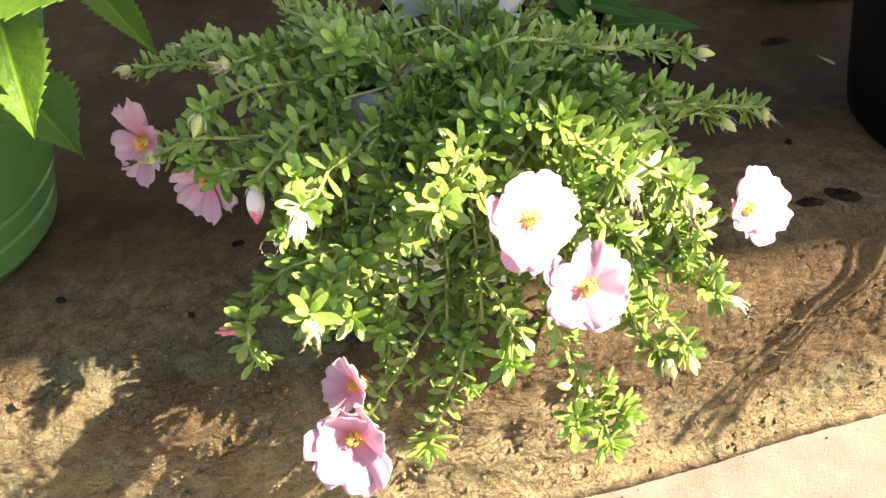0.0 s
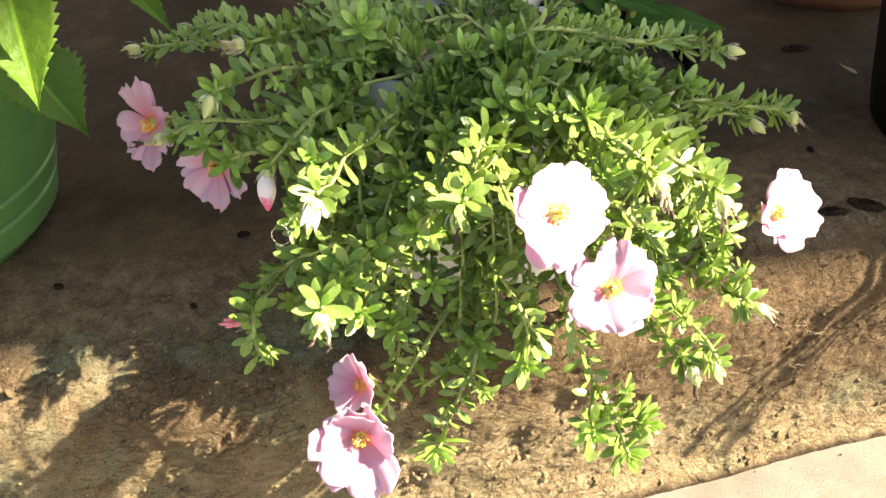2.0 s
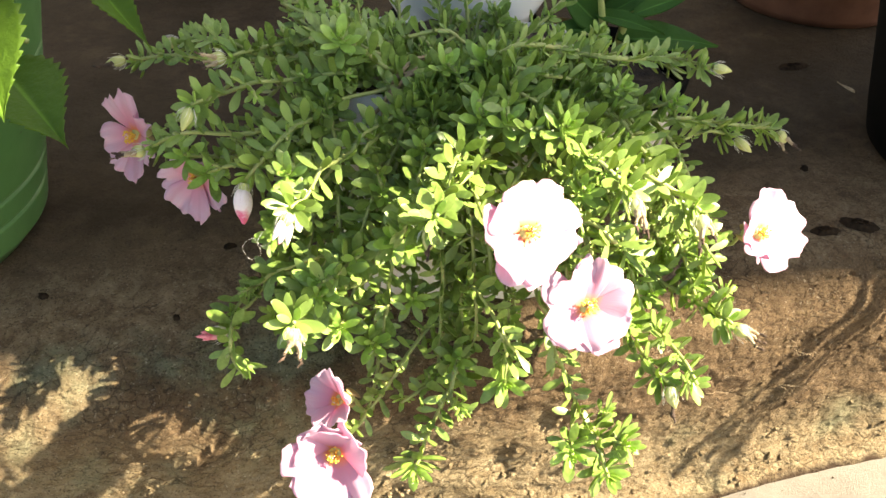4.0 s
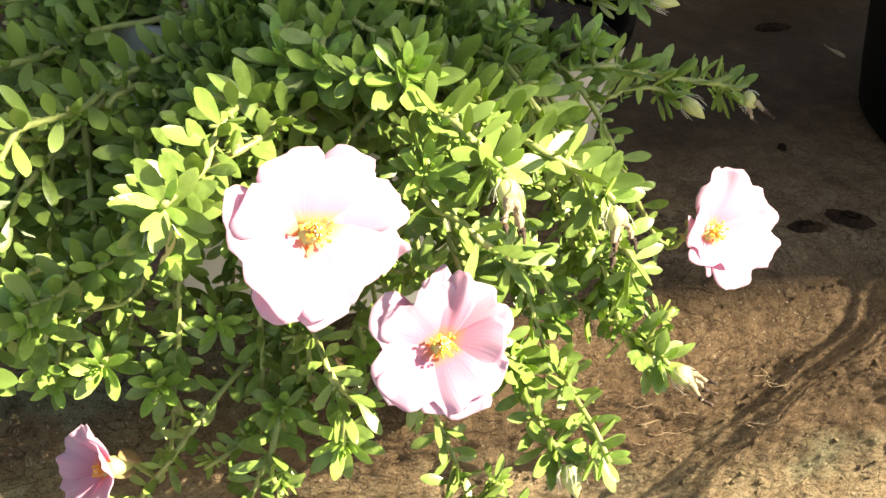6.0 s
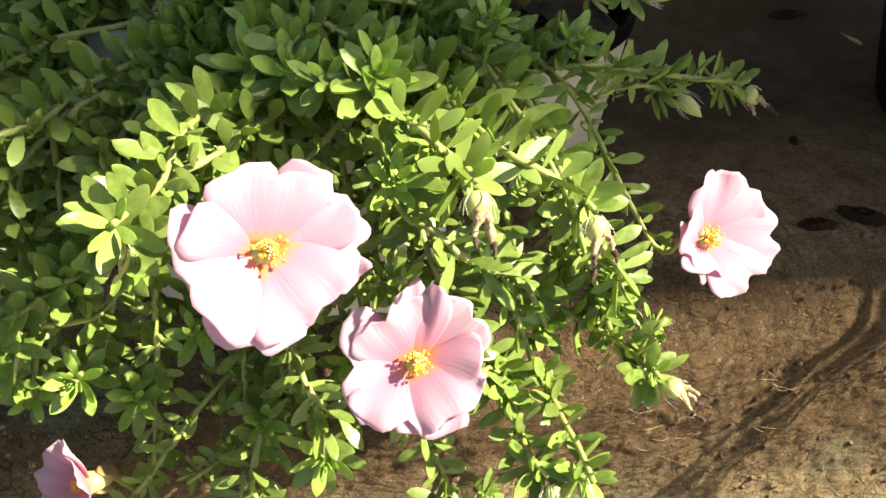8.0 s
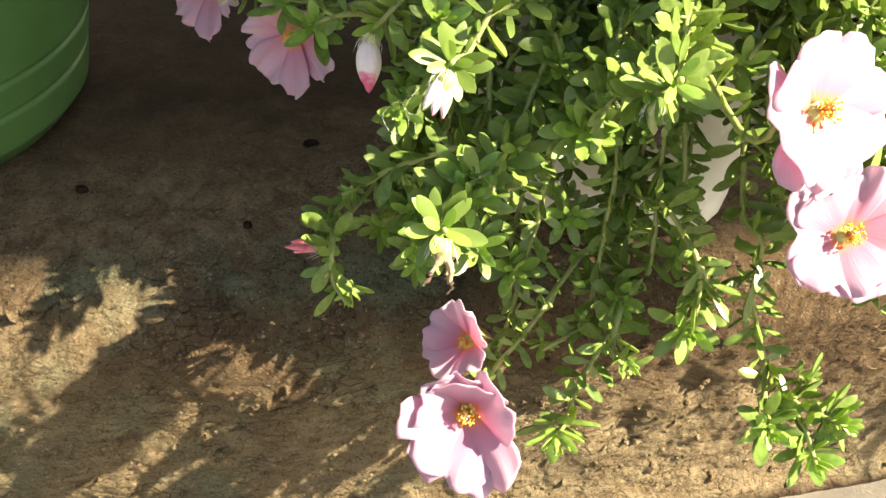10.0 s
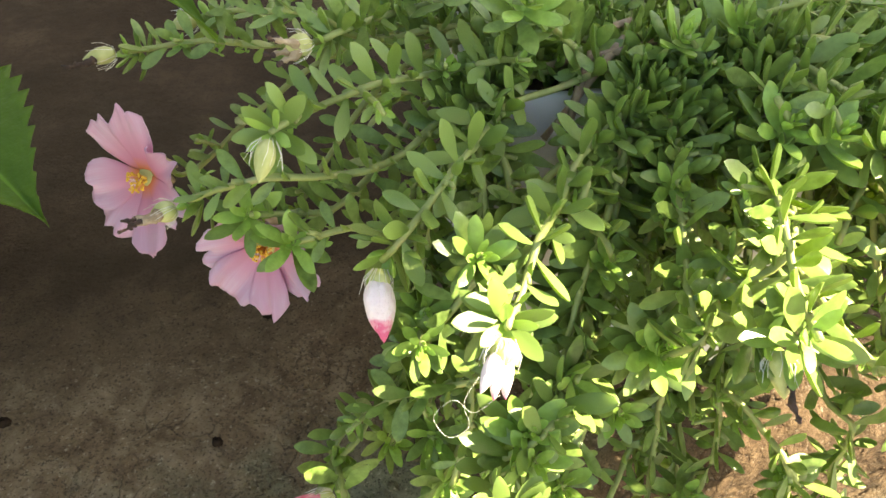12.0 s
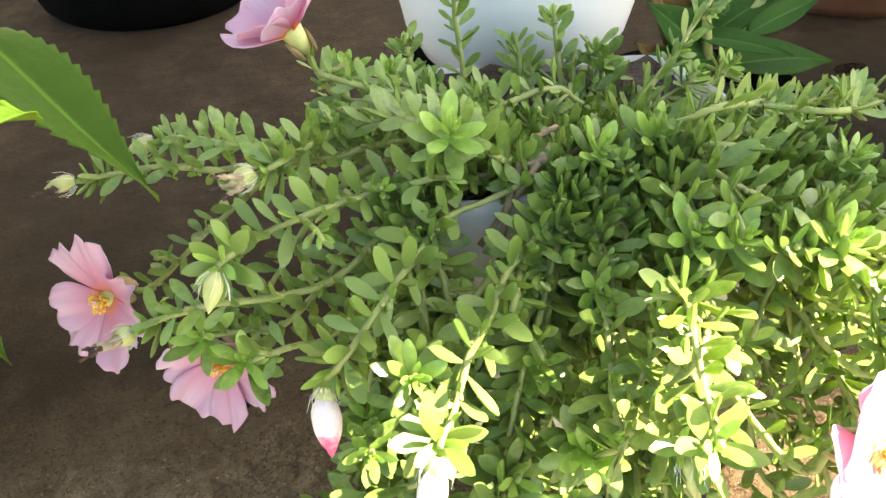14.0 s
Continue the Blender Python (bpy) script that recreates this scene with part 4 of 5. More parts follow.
shoot([(.084, .269, .081), (.091, .274, .084), (.095, .275, .086)], 'small', 0.0148, (0.4, -0.7, 0.4), branch=True)
shoot([(.014, .318, .141), (.024, .295, .148), (.031, .286, .143), (.036, .276, .14), (.04, .275, .124), (.04, .269, .111)], 'rosette', 0.0160, (0, -0.8, 0.2), own=True)
shoot([(.036, .276, .14), (.043, .276, .129), (.048, .281, .117)], 'small', 0.0148, (0.2, -0.8, 0.4), branch=True)
shoot([(.019, .3, .096), (.013, .277, .094), (.006, .268, .08), (.002, .257, .075), (-.002, .247, .068)], 'rosette', 0.0171, (-0.1, -0.8, -0.3))
shoot([(-.026, .306, .115), (-.025, .29, .119), (-.024, .284, .118)], 'rosette', 0.0148, (0, -0.85, 0.45))
shoot([(-.036, .299, .131), (-.037, .284, .133), (-.038, .278, .134)], 'rosette', 0.0137, (-0.1, -0.8, 0.5))
shoot([(-.007, .326, .13), (-.006, .306, .135), (-.006, .298, .135)], 'rosette', 0.0131, (-0.1, -0.8, 0.5))
shoot([(.013, .308, .118), (.009, .303, .112), (.006, .297, .11)], 'small', 0.0137, (0, -0.8, 0.5))
shoot([(.026, .295, .123), (.02, .293, .109), (.017, .283, .109)], 'rosette', 0.0125, (0, -0.85, 0.4))
shoot([(.017, .283, .109), (.014, .273, .101), (.015, .267, .097), (.021, .259, .097)], 'small', 0.0142, (0, -0.8, -0.3), branch=True)
shoot([(.007, .292, .096), (.002, .28, .095), (-.01, .274, .088)], 'small', 0.0131, (-0.2, -0.8, 0.2))
shoot([(-.039, .299, .168), (-.05, .289, .167), (-.065, .295, .155), (-.084, .303, .135), (-.095, .299, .122), (-.092, .283, .125)], 'small', 0.0148, (-0.85, -0.5, -0.05), kind='red')
shoot([(-.095, .299, .122), (-.089, .274, .13), (-.089, .271, .118), (-.083, .266, .111)], 'small', 0.0160, (-0.1, -0.8, -0.4), branch=True)
shoot([(-.033, .283, .167), (-.038, .267, .174), (-.043, .264, .176)], 'rosette', 0.015, (-0.1, -0.7, 0.65))
shoot([(-.024, .292, .158), (-.035, .27, .167), (-.042, .258, .172)], 'rosette', 0.014, (-0.1, -0.75, 0.6))
shoot([(-.005, .283, .204), (-.005, .267, .205), (-.01, .275, .189)], 'rosette', 0.014, (-0.1, -0.75, 0.5))
shoot([(.056, .3, .165), (.064, .277, .184), (.068, .273, .187)], 'small', 0.0135, (0, -0.8, 0.5))
shoot([(.057, .316, .206), (.063, .287, .216), (.066, .277, .217)], 'rosette', 0.0125, (0.05, -0.75, 0.6))
shoot([(.113, .337, .159), (.121, .344, .142), (.117, .326, .143)], 'rosette', 0.0125, (0.2, -0.8, 0.5))
shoot([(.126, .327, .16), (.127, .31, .16), (.133, .311, .15)], 'rosette', 0.012, (0.3, -0.8, 0.5))
shoot([(.08, .32, .167), (.084, .304, .17), (.098, .312, .151)], 'rosette', 0.011, (0.1, -0.8, 0.5))
shoot([(.0, .332, .211), (-.001, .317, .213), (-.001, .31, .214)], 'rosette', 0.012, (0, -0.7, 0.7))
shoot([(-.021, .315, .202), (-.02, .303, .203), (-.018, .3, .198)], 'rosette', 0.012, (0, -0.75, 0.65))
shoot([(.016, .305, .208), (.005, .287, .21), (.001, .282, .203)], 'rosette', 0.015, (0, -0.75, 0.5))
shoot([(.006, .296, .189), (-.003, .287, .189), (-.009, .281, .186)], 'rosette', 0.014, (0, -0.8, 0.5))
shoot([(-.011, .315, .171), (-.019, .298, .173), (-.029, .279, .176)], 'open', 0.0155, (0, -0.75, 0.5))
shoot([(.021, .317, .213), (.015, .293, .223), (.012, .281, .223), (.011, .268, .219), (.007, .25, .222)], 'open', 0.0155, (0, -0.75, 0.5), own=True)
shoot([(-.02, .324, .213), (-.025, .31, .215), (-.027, .306, .213)], 'small', 0.0115, (0, -0.7, 0.7))
shoot([(-.049, .311, .201), (-.053, .293, .211), (-.055, .281, .218)], 'rosette', 0.0125, (-0.1, -0.75, 0.6))
shoot([(-.07, .319, .174), (-.068, .311, .172), (-.066, .299, .182)], 'rosette', 0.0115, (-0.1, -0.75, 0.6))
shoot([(-.005, .312, .19), (-.008, .29, .192), (-.008, .279, .189)], 'rosette', 0.0135, (0, -0.8, 0.5))
shoot([(-.069, .311, .173), (-.068, .298, .177), (-.067, .29, .179)], 'rosette', 0.011, (-0.1, -0.8, 0.5))
shoot([(-.071, .318, .122), (-.066, .301, .128), (-.063, .294, .133)], 'rosette', 0.0131, (-0.1, -0.8, 0.5))
shoot([(-.061, .298, .179), (-.071, .325, .134), (-.08, .311, .131), (-.087, .3, .126), (-.093, .293, .125)], 'small', 0.0137, (-0.4, -0.7, 0.4))
shoot([(.087, .358, .209), (.06, .318, .224), (.046, .303, .23)], 'open', 0.014, (0.1, -0.7, 0.6))
shoot([(-.076, .393, .243), (-.069, .398, .242), (-.066, .399, .244)], 'rosette', 0.011, (-0.2, -0.3, 0.9))
shoot([(-.047, .406, .23), (-.05, .414, .231), (-.052, .411, .235)], 'rosette', 0.011, (-0.2, -0.3, 0.9))

shoot([(.05, .42, .222), (.067, .437, .232), (.085, .455, .246)], 'small', 0.0125, (0.5, 0.1, 0.85))

# Short shoots that close the crown behind the pot's middle
rnd = random.Random(41)
for k in range(17):
    x, y = 0.011 + 0.092 * (2 * ((k * 0.618) % 1) - 1), rnd.uniform(0.385, 0.478)
    z = 0.236 - 0.30 * max(0.0, y - 0.40) - 0.20 * abs(x - 0.011) + rnd.uniform(-0.006, 0.006)
    way = [Vector((0.011 + (x - 0.011) * 0.45, 0.415 + (y - 0.415) * 0.4, 0.203)), Vector((0.011 + (x - 0.011) * 0.8, 0.415 + (y - 0.415) * 0.75, z - 0.010)), Vector((x, y, z))]
    grow(way, 900 + k, "rosette" if k % 3 else "small", rnd.uniform(0.0105, 0.0130), Vector((rnd.uniform(-0.3, 0.3) + (x - 0.011) * 4, -0.4, 0.85)))

# Shaded shoots under the canopy, in front of the pot and on its sunny side
for k in range(34):
    if k < 11:
        x, y, z = rnd.uniform(0.058, 0.135), rnd.uniform(0.298, 0.335), rnd.uniform(0.128, 0.196)
    elif k > 26:
        x, y, z = rnd.uniform(-0.095, -0.045), rnd.uniform(0.275, 0.315), rnd.uniform(0.108, 0.165)
    else:
        x, y, z = rnd.uniform(-0.075, 0.055), rnd.uniform(0.300, 0.330), rnd.uniform(0.100, 0.185)
        if z > 0.15 and abs(x + 0.022) < 0.02:
            continue
    grow(from_pot((x * 0.9, y + 0.012, z + 0.022), 300 + k) + [Vector((x * 0.9, y + 0.012, z + 0.022)), Vector((x * 0.96, y + 0.004, z + 0.008)), Vector((x, y, z))], 950 + k, "rosette" if k % 2 else "small", rnd.uniform(0.0105, 0.0125), Vector((0.1, -0.8, 0.5)))

# Flowers: place, the way they face, width, petals, openness
FLOWERS = [
    ((0.0405, 0.247, 0.219), (0.46, -0.66, 0.56), 0.0368, [(205, 0.98, 1.35, 0.9), (138, 0.90, 1.15, 1.1), (92, 0.94, 1.2, 1.1), (45, 1.10, 0.95, 0.8), (2, 1.12, 0.85, 0.6), (-46, 0.94, 1.25, 0.9), (-97, 1.14, 0.95, 0.45)], 0.27, "large open pale pink flower with yellow stamens"),
    ((0.071, 0.263, 0.168), (0.08, -0.76, 0.62), 0.040, [(185, 0.98, 1.25, 1.0), (128, 0.80, 1.0, 1.3), (86, 1.02, 0.62, 0.7), (42, 1.05, 0.75, 0.7), (-22, 0.80, 1.1, 1.1), (-58, 0.86, 1.1, 1.1), (-98, 0.94, 1.30, 0.9)], 0.24, "open pale pink flower with wavy petals"),
    ((0.158, 0.322, 0.166), (0.42, -0.66, 0.55), 0.040, [(52, 1.08, 1.0, 0.7), (4, 1.16, 1.0, 0.6), (-42, 0.98, 1.0, 0.7), (-88, 0.60, 1.0, 1.0), (98, 1.05, 0.95, 0.8), (150, 0.70, 0.9, 1.0), (215, 0.60, 0.9, 0.9)], 0.50, "pale pink flower opening sideways on a brown calyx"),
    ((-0.036, 0.235, 0.099), (-0.14, -0.80, 0.50), 0.042, [(-104, 1.28, 1.1, 0.9), (-62, 1.28, 0.95, 0.8), (-148, 1.15, 1.1, 1.0), (165, 0.90, 1.0, 1.3), (25, 0.85, 1.0, 1.2), (80, 0.70, 0.95, 1.5), (118, 0.80, 0.8, 1.3)], 0.50, "cup-shaped pale pink flower hanging over the step"),
    ((-0.038, 0.264, 0.100), (-0.52, -0.65, 0.50), 0.030, [(100, 1.1, 0.8, 0.9), (45, 1.0, 0.8, 1.2), (160, 1.0, 0.9, 0.8), (215, 1.15, 1.0, 0.8), (-60, 0.9, 0.9, 1.2)], 0.60, "pale pink flower in the shade of its neighbour"),
    ((-0.148, 0.355, 0.188), (-0.40, -0.80, 0.30), 0.042, [(112, 1.05, 0.44, 0.8), (72, 1.22, 0.48, 1.0), (182, 0.90, 0.62, 0.7), (228, 0.96, 0.62, 0.7), (276, 1.10, 0.48, 0.8), (322, 0.92, 0.46, 0.9), (20, 0.90, 0.52, 1.1)], 0.42, "pink flower with separate notched petals in the shade"),
    ((-0.111, 0.330, 0.181), (-0.25, -0.85, 0.10), 0.039, [(176, 0.90, 0.66, 0.8), (222, 1.0, 0.66, 0.7), (268, 1.1, 0.50, 0.7), (318, 0.98, 0.58, 0.8), (25, 0.85, 0.62, 1.0), (110, 0.75, 0.6, 1.0)], 0.40, "pink flower half hidden by leaves"),
    ((-0.084, 0.405, 0.253), (-0.50, 0.02, 0.86), 0.042, [(150, 1.05, 1.0, 0.9), (95, 1.05, 1.1, 0.9), (35, 0.95, 1.0, 1.0), (205, 0.95, 0.95, 1.0), (-30, 0.8, 0.9, 1.2), (-95, 0.75, 0.9, 1.1)], 0.55, "pink flower held above the foliage"),
]
LOW_STEM = [(0.009, 0.312, 0.12), (0.003, 0.304, 0.113), (-0.006, 0.289, 0.11), (-0.014, 0.276, 0.104), (-0.023, 0.266, 0.094), (-0.03, 0.258, 0.088)]
for k, (place, axis, dia, petals, open_, label) in enumerate(FLOWERS):
    p, a = Vector(place), Vector(axis).normalized()
    neck = [p - a * 0.024 - UP * 0.003, p - a * 0.008]
    if dia > 0.041 and p.z < 0.12:
        neck = [Vector(q) for q in LOW_STEM] + neck[1:]
    grow(from_pot(neck[0], 80 + k) + neck, 400 + k, None, 0.0125)
    flower(p, a, dia, 40 + k, petals, open_, label)

# The tangle inside the plant
rnd = random.Random(77)
for k in range(20):
    a = rnd.uniform(0, 2 * math.pi)
    r = rnd.uniform(0.035, 0.10)
    tip = Vector((C0.x + math.cos(a) * r * 1.15, C0.y - 0.02 + math.sin(a) * r * 0.85, (0.224 if math.sin(a) < 0.3 else 0.200) - 0.5 * max(0, r - 0.05)))
    if math.sin(a) < -0.2 and (k % 3 or abs(tip.x + 0.012) < 0.04):
        continue
    if math.sin(a) < -0.2:
        tip.z = rnd.uniform(0.12, 0.225)
        tip.y = max(tip.y, 0.30)
    way = arch(tip, 200 + k)
    if math.sin(a) >= 0.3:
        way = [base(200 + k) - UP * 0.006, base(200 + k).lerp(tip, 0.5), tip]
    grow(way, 600 + k, "small" if k % 2 else "rosette", rnd.uniform(0.0100, 0.0122), None)
# Young sprigs standing up at the back
for k, (x, y, z0, z1) in enumerate(((-0.026, 0.447, 0.206, 0.256), (0.013, 0.445, 0.206, 0.240), (-0.002, 0.446, 0.206, 0.229), (0.030, 0.440, 0.206, 0.228), (-0.045, 0.432, 0.206, 0.238))):
    grow([(x + 0.004, y - 0.008, z0), (x + 0.002, y - 0.003, z0 * 0.5 + z1 * 0.5), (x, y, z1)], 800 + k, "small", 0.0125, Vector((0, -0.2, 1)), shoots=0, gap=0.0022)

mass.finish("foliage", plant, "dense mass of small fleshy green leaves")
v, f = joined(SIDE)
tagged(hang("undergrowth", mesh_of("undergrowth", v, f, STEM), plant), kind="stuff")

# Bare woody stems lying over the rim
for k, way in enumerate(([(0.02, 0.40, 0.215), (-0.008, 0.372, 0.226), (-0.020, 0.350, 0.219), (-0.024, 0.342, 0.200)], [(0.0, 0.375, 0.224), (-0.012, 0.356, 0.224), (-0.030, 0.344, 0.206)], [(0.03, 0.385, 0.222), (0.0, 0.36, 0.227), (-0.03, 0.362, 0.219)])):
    v, f = tube(smooth_path(way, 16), 0.0015, 0.0010, 7, 0.15, rnd)
    hang("woody_stem", mesh_of("woody_stem", v, f, WOODY), plant, "bare brown woody stem")


# ---- the broad-leaved plants ----
def broad_leaf(length, width, teeth, seed, curl=0.12, tip=1.0):
    """A broad leaf along +Y with a toothed edge and sunken veins."""
    nu, nv = 97, 13
    ph = random.Random(seed).uniform(0, 6)
    top, uv = [], []
    for i in range(nu):
        s = i / (nu - 1)
        w = width * (math.sin(math.pi * min(1, s ** 0.68)) ** (0.8 + 0.5 * s * tip)) * (1 - 0.12 * s * tip)
        saw = (s * teeth) % 1.0
        for j in range(nv):
            t = 2 * j / (nv - 1) - 1
            tooth = 1 + (0.20 * (0.5 - saw) if abs(t) > 0.9 and teeth else 0)
            x = w / 2 * t * tooth
            fold = 0.16 * abs(t) * w
            vein = -0.010 * width * math.exp(-((t / 0.06) ** 2)) - 0.006 * width * (0.5 + 0.5 * math.cos(2 * math.pi * (s * 7 - abs(t) * 1.6))) * (abs(t) < 0.93)
            z = fold + vein - curl * length * s * s + 0.015 * length * math.sin(5 * s + 2 * t + ph)
            top.append((x, s * length, z))
            uv.append((j / (nv - 1), s))
    g = grid_faces(nu, nv)
    k = nu * nv
    bottom = [(x, y, z - 0.0004) for x, y, z in top]
    loop = [j for j in range(nv)] + [i * nv + nv - 1 for i in range(1, nu)] + [(nu - 1) * nv + j for j in range(nv - 2, -1, -1)] + [i * nv for i in range(nu - 2, 0, -1)]
    faces = g + [tuple(q + k for q in h[::-1]) for h in g] + [(loop[(q + 1) % len(loop)], loop[q], loop[q] + k, loop[(q + 1) % len(loop)] + k) for q in range(len(loop))]
    return top + bottom, faces, uv + uv


def set_leaf(root, a, b, width, up, mat, seed, teeth=11, curl=0.12):
    a, b = Vector(a), Vector(b)
    v, f, uv = broad_leaf((b - a).length, width, teeth, seed, curl)
    return hang("leaf", mesh_of("broad_leaf", v, f, mat, uvs=uv), root, m=frame_along(a, b - a, Vector(up)))


def set_stem(root, way, r0, r1):
    v, f = tube(smooth_path(way, 14), r0, r1, 8)
    return hang("stem", mesh_of("stem", v, f, STEM), root)


toothed = tagged(new("leafy_plant"), "leafy plant with broad toothed green leaves growing in a bucket", "potted plant")
set_stem(toothed, [(-0.33, 0.41, 0.21), (-0.27, 0.37, 0.27), (-0.19, 0.33, 0.32), (-0.155, 0.30, 0.345)], 0.003, 0.002)
set_stem(toothed, [(-0.34, 0.42, 0.21), (-0.27, 0.41, 0.26), (-0.21, 0.38, 0.285), (-0.17, 0.355, 0.30)], 0.003, 0.0018)
set_stem(toothed, [(-0.33, 0.40, 0.21), (-0.27, 0.40, 0.225), (-0.215, 0.40, 0.215)], 0.0025, 0.0016)
set_leaf(toothed, (-0.1425, 0.2565, 0.303), (-0.1265, 0.2225, 0.2735), 0.026, (0.35, -0.75, 0.5), BROAD, 1, 12, 0.05)
set_leaf(toothed, (-0.212, 0.362, 0.221), (-0.156, 0.304, 0.214), 0.042, (0.2, -0.3, 1), BROAD, 2, 12, 0.02)
set_leaf(toothed, (-0.152, 0.342, 0.284), (-0.107, 0.300, 0.263), 0.019, (0.5, -0.5, 0.8), BROAD, 3, 15, 0.04)
set_leaf(toothed, (-0.138, 0.232, 0.318), (-0.096, 0.230, 0.320), 0.032, (0.1, -0.4, 1), BROAD, 4, 10, 0.03)
set_leaf(toothed, (-0.214, 0.432, 0.276), (-0.170, 0.400, 0.253), 0.030, (0.2, -0.4, 1), BROAD, 5, 10, 0.05)

oval = tagged(new("leafy_plant"), "plant with oval dark green leaves in a cream pot", "potted plant")
set_stem(oval, [(0.112, 0.505, 0.165), (0.115, 0.500, 0.195), (0.135, 0.505, 0.225)], 0.003, 0.002)
set_stem(oval, [(0.105, 0.500, 0.165), (0.100, 0.490, 0.190), (0.095, 0.490, 0.215)], 0.003, 0.002)
MORE = []
rnd = random.Random(31)
for k in range(6):
    t = rnd.uniform(-0.6, 3.6)
    a = (0.104 + rnd.uniform(-0.014, 0.02), 0.494 + rnd.uniform(-0.01, 0.01), rnd.uniform(0.182, 0.212))
    MORE.append((a, (a[0] + 0.046 * math.cos(t), a[1] + 0.036 * math.sin(t), a[2] + rnd.uniform(-0.004, 0.026)), rnd.uniform(0.013, 0.018), (0, -0.5, 0.9)))
for k, (a, b, w, u) in enumerate((*MORE, ((0.110, 0.495, 0.186), (0.183, 0.514, 0.180), 0.026, (0, -0.5, 0.9)), ((0.120, 0.505, 0.195), (0.155, 0.540, 0.212), 0.020, (0, -0.4, 0.9)), ((0.100, 0.49, 0.195), (0.085, 0.53, 0.220), 0.018, (0, -0.6, 0.8)), ((0.098, 0.49, 0.195), (0.070, 0.495, 0.220), 0.022, (0, -0.7, 0.6)), ((0.128, 0.505, 0.215), (0.170, 0.520, 0.240), 0.022, (0, -0.5, 0.9)), ((0.125, 0.50, 0.200), (0.120, 0.545, 0.225), 0.018, (0, -0.6, 0.7)), ((0.105, 0.495, 0.185), (0.085, 0.475, 0.200), 0.018, (0, -0.5, 0.9)))):
    set_leaf(oval, a, b, w, u, OVAL, 20 + k, 0, 0.12)

# rusty leaves low on the oval-leaved plant
RUSTY = broad_mat("rusty_leaf", (0.13, 0.075, 0.025), (0.20, 0.135, 0.045), (0.30, 0.20, 0.05), 0.25, 0.6, 0.2)
for k, (a, b, w) in enumerate((((0.098, 0.500, 0.168), (0.066, 0.486, 0.205), 0.024), ((0.100, 0.505, 0.178), (0.074, 0.512, 0.232), 0.026), ((0.102, 0.498, 0.166), (0.086, 0.462, 0.192), 0.020))):
    set_leaf(oval, a, b, w, (0, -0.6, 0.8), RUSTY, 50 + k, 0, 0.10)

# a small red blossom on the oval-leaved plant
blossom = hang("flower", lathe("receptacle", [(0.0003, -0.004), (0.0016, -0.002), (0.0018, 0.0), (0.0003, 0.001)], CALYX, 10), oval, "tiny red blossom", pose(0.160, 0.520, 0.238, -25, 20, 0))
RED = plain("red_petal", (0.62, 0.05, 0.06), (0.80, 0.16, 0.16), 300, 0.5)
for j in range(4):
    v, f = bud_body(0.006, 0.0045, j, 0.8, 8, 6)
    hang("petal", mesh_of("red_petal", v, f, RED), blossom, m=Matrix.Rotation(j * 1.57, 4, "Z") @ Matrix.Rotation(1.0, 4, "X"))

# branches added out of view over the black pot's rim, to shade the riser
shade_branches = tagged(new("leafy_plant"), "unseen leafy branches added over a black pot to shade the riser", "potted plant")
rnd = random.Random(64)
for k, (dz, n) in enumerate(((0.026, 8), (0.016, 8), (0.034, 6), (0.000, 0), (-0.010, 0), (0.006, 1))):
    x = 0.508 + 0.006 * (k % 3)
    ends = Vector((x, 0.396, 0.262 + dz)), Vector((x + 0.004, 0.330 + 0.006 * (k % 2), 0.208 + dz))
    set_stem(shade_branches, [(0.47, 0.50, 0.246), (x - 0.014, 0.445, 0.285 + dz), ends[0], ends[0].lerp(ends[1], 0.5) + Vector((0, 0, 0.002)), ends[1]], 0.0020, 0.0012)
    for j in range(n):
        a = ends[0].lerp(ends[1], (j + rnd.uniform(0.0, 0.8)) / n)
        set_leaf(shade_branches, a, a + Vector((rnd.uniform(-0.006, 0.010), rnd.uniform(-0.016, 0.012), rnd.uniform(-0.010, 0.012))), rnd.uniform(0.007, 0.011), (0.75, -0.1, 0.66), OVAL, 60 + 9 * k + j, 0, 0.10)

# trailing threads over the clay pot's rim
trailing = tagged(new("trailing_plant"), "pale thread-like trailing plant hanging from a clay pot", "potted plant")
rnd = random.Random(5)
for k in range(14):
    x0 = 0.305 + 0.055 * rnd.random()
    y0 = 0.850 - math.sqrt(max(0.0, 0.121 ** 2 - (x0 - 0.370) ** 2))
    drop = rnd.uniform(0.02, 0.07)
    way = [(0.36, 0.80, FLOOR + 0.142), (x0, y0 + 0.01, FLOOR + 0.168), (x0 - 0.004, y0 - 0.008, FLOOR + 0.150), (x0 - rnd.uniform(0, 0.02), y0 - 0.010, FLOOR + 0.150 - drop), (x0 - rnd.uniform(-0.01, 0.03), y0 - 0.014, FLOOR + 0.146 - drop - rnd.uniform(-0.01, 0.01))]
    v, f = tube(smooth_path(way, 20), 0.0009, 0.0006, 6)
    hang("stem", mesh_of("thread_stem", v, f, CALYX), trailing)

# a loose thread caught on the wilted flower
v, f = tube(smooth_path([(-0.058, 0.252, 0.212), (-0.061, 0.249, 0.208), (-0.060, 0.247, 0.203), (-0.064, 0.246, 0.201), (-0.067, 0.248, 0.205), (-0.063, 0.249, 0.209), (-0.059, 0.248, 0.206), (-0.054, 0.249, 0.210)], 60), 0.000032, 0.000028, 5)
hang("thread", mesh_of("thread", v, f, HAIR), plant, "loose pale curled fibre")

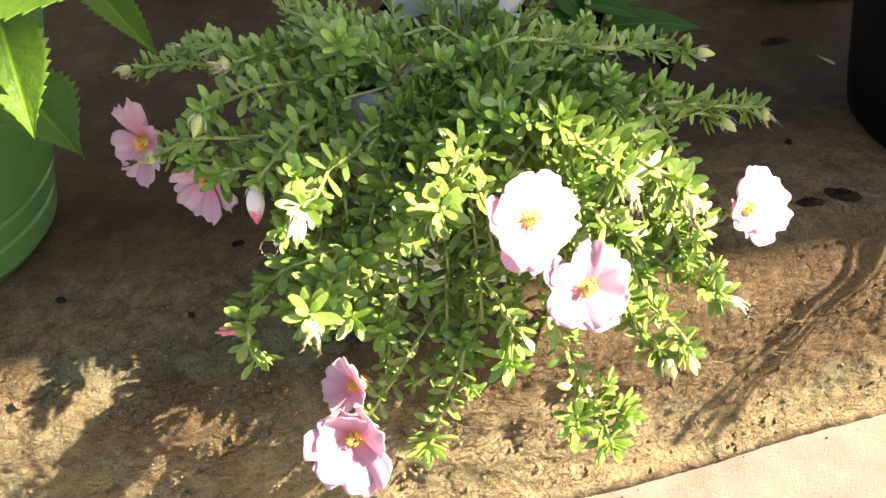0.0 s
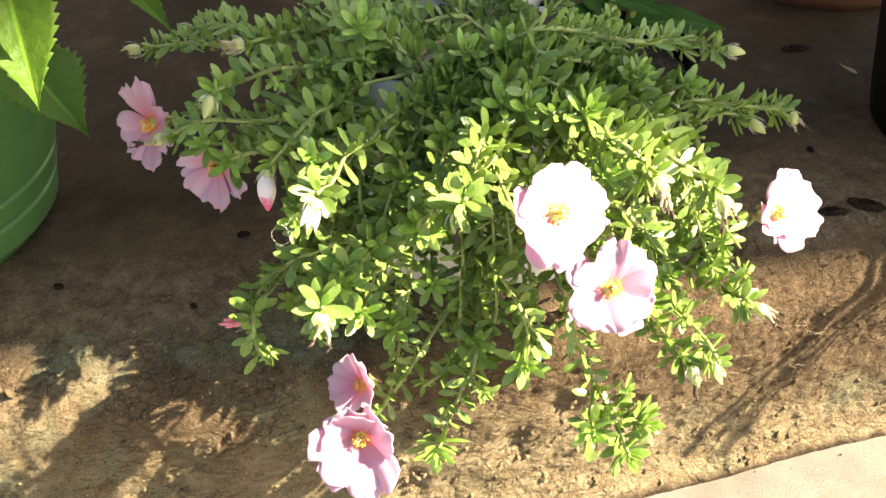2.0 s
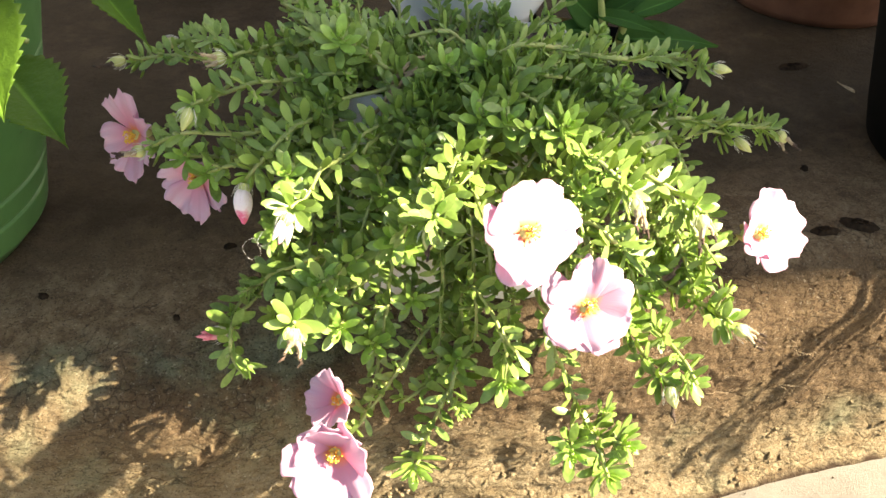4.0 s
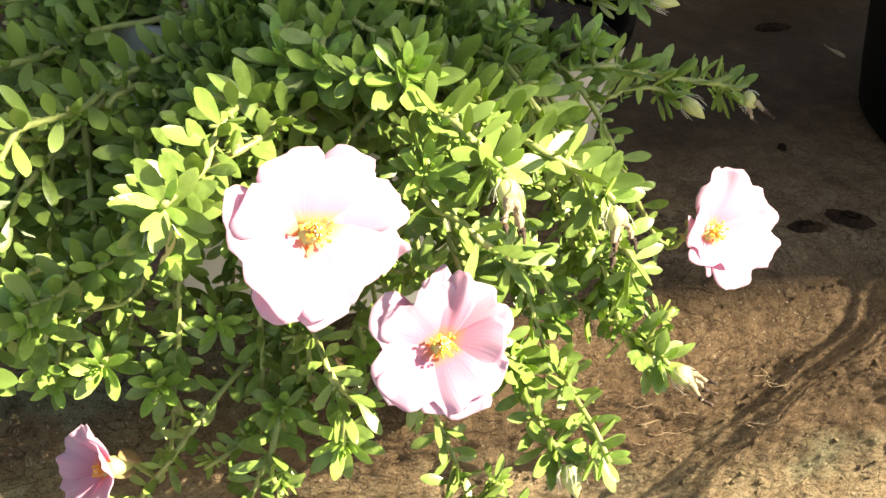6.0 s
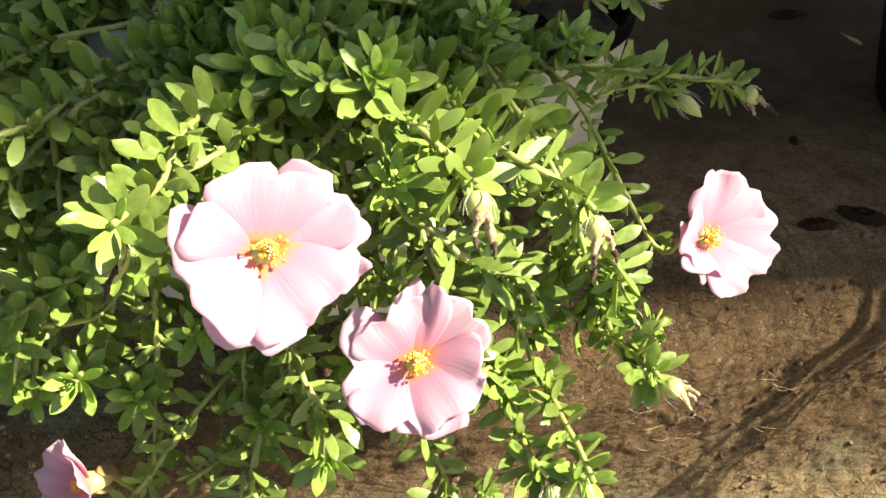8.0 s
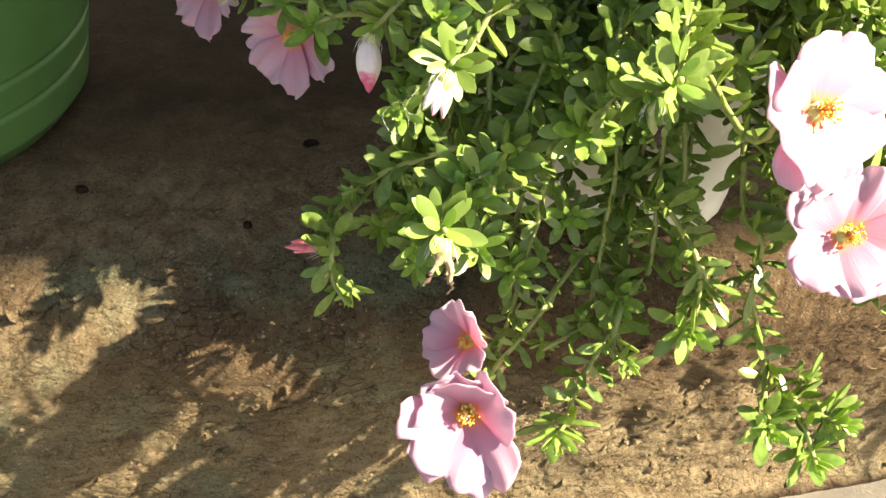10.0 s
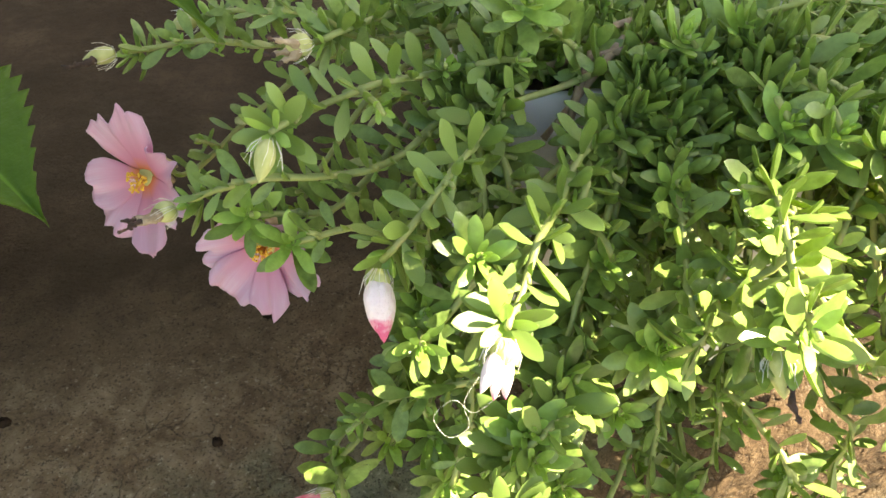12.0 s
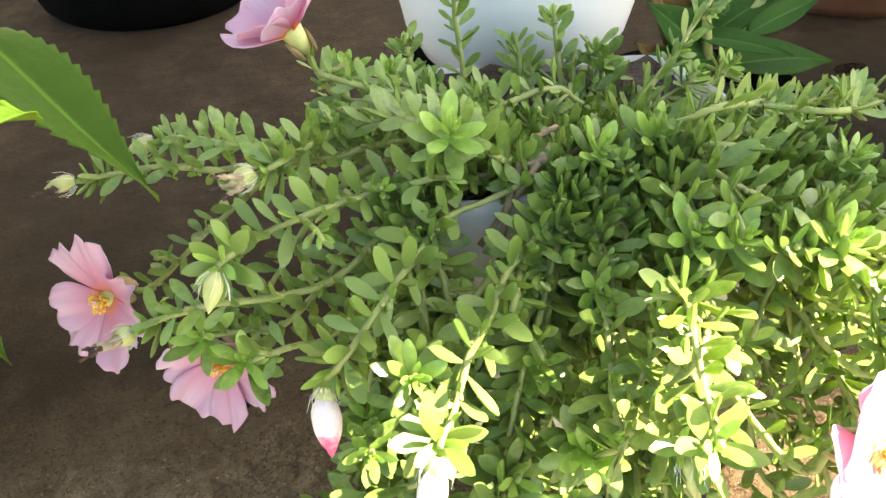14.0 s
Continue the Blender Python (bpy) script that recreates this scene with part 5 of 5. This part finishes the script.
# fine dead roots caught on the riser
rnd = random.Random(15)
for k in range(14):
    u, z = rnd.uniform(0.10, 0.24), rnd.uniform(0.0, 0.052)
    way = []
    for j in range(5):
        way.append(along_edge(u, riser(z) + 0.0035 + 0.003 * rnd.random(), z))
        u += rnd.uniform(-0.008, 0.011)
        z += rnd.uniform(-0.008, 0.003)
    v, f = tube(smooth_path(way, 22), 0.00013, 0.00008, 5)
    tagged(hang("root_fibre", mesh_of("root_fibre", v, f, WOODY)), "thin dry root fibre clinging to the riser", "litter", group="dead roots on the riser")

# ---- litter ----
def scrap(x, y, length, width, turn, mat, label, name="dry_leaf"):
    v, f, uv = broad_leaf(length, width, 0, int(x * 1000) % 97, -0.25)
    ob = hang(name, mesh_of(name, v, f, mat, uvs=uv), None, m=pose(x, y, FLOOR + 0.004, 4, 8, turn))
    return tagged(ob, label, "litter")


scrap(0.337, 0.627, 0.016, 0.007, 60, STRAW, "dry pale leaf scrap on the step", "leaf_scrap")


def patch(x, y, rx, ry, turn, seed, mat=DIRT, name="dirt_patch", label="flat dark patch of dried dirt on the step", m=None):
    """A low uneven crust of dirt."""
    rnd = random.Random(seed)
    n, v = 28, [Vector((0, 0, 0.0016))]
    for f, h in ((0.4, 0.0016), (0.75, 0.0011), (1.0, -0.0012)):
        for j in range(n):
            a = 2 * math.pi * j / n
            k = 1 + 0.30 * noise.noise(Vector((math.cos(a) * 1.6, math.sin(a) * 1.6, seed))) + 0.12 * noise.noise(Vector((math.cos(a) * 5, math.sin(a) * 5, seed)))
            v.append(Vector((rx * f * k * math.cos(a), ry * f * k * math.sin(a), h + rnd.uniform(-1, 1) * 0.0003)))
    faces = [(0, 1 + j, 1 + (j + 1) % n) for j in range(n)] + grid_faces(3, n, True, 1)
    ob = hang(name, mesh_of(name, v, faces, mat), None, m=m or pose(x, y, FLOOR + 0.0012, 0, 0, turn))
    return tagged(ob, label, "dirt")


patch(0.278, 0.446, 0.013, 0.006, -20, 3)
patch(0.252, 0.437, 0.010, 0.005, 10, 4)
patch(0.302, 0.678, 0.016, 0.006, 15, 5)
patch(0.262, 0.512, 0.003, 0.003, 15, 6)
patch(-0.222, 0.345, 0.003, 0.0022, 0, 7)
patch(-0.141, 0.332, 0.0022, 0.0016, 0, 8)
patch(-0.127, 0.397, 0.004, 0.002, 20, 9)
# a dark flake on the riser
patch(0, 0, 0.0065, 0.0045, 0, 10, CHAR, "paint_flake", "dark flake of old coating on the riser", Matrix.Translation(along_edge(-0.104, riser(-0.008) + 0.0015, -0.008)) @ OUT.to_track_quat("Z", "Y").to_matrix().to_4x4())
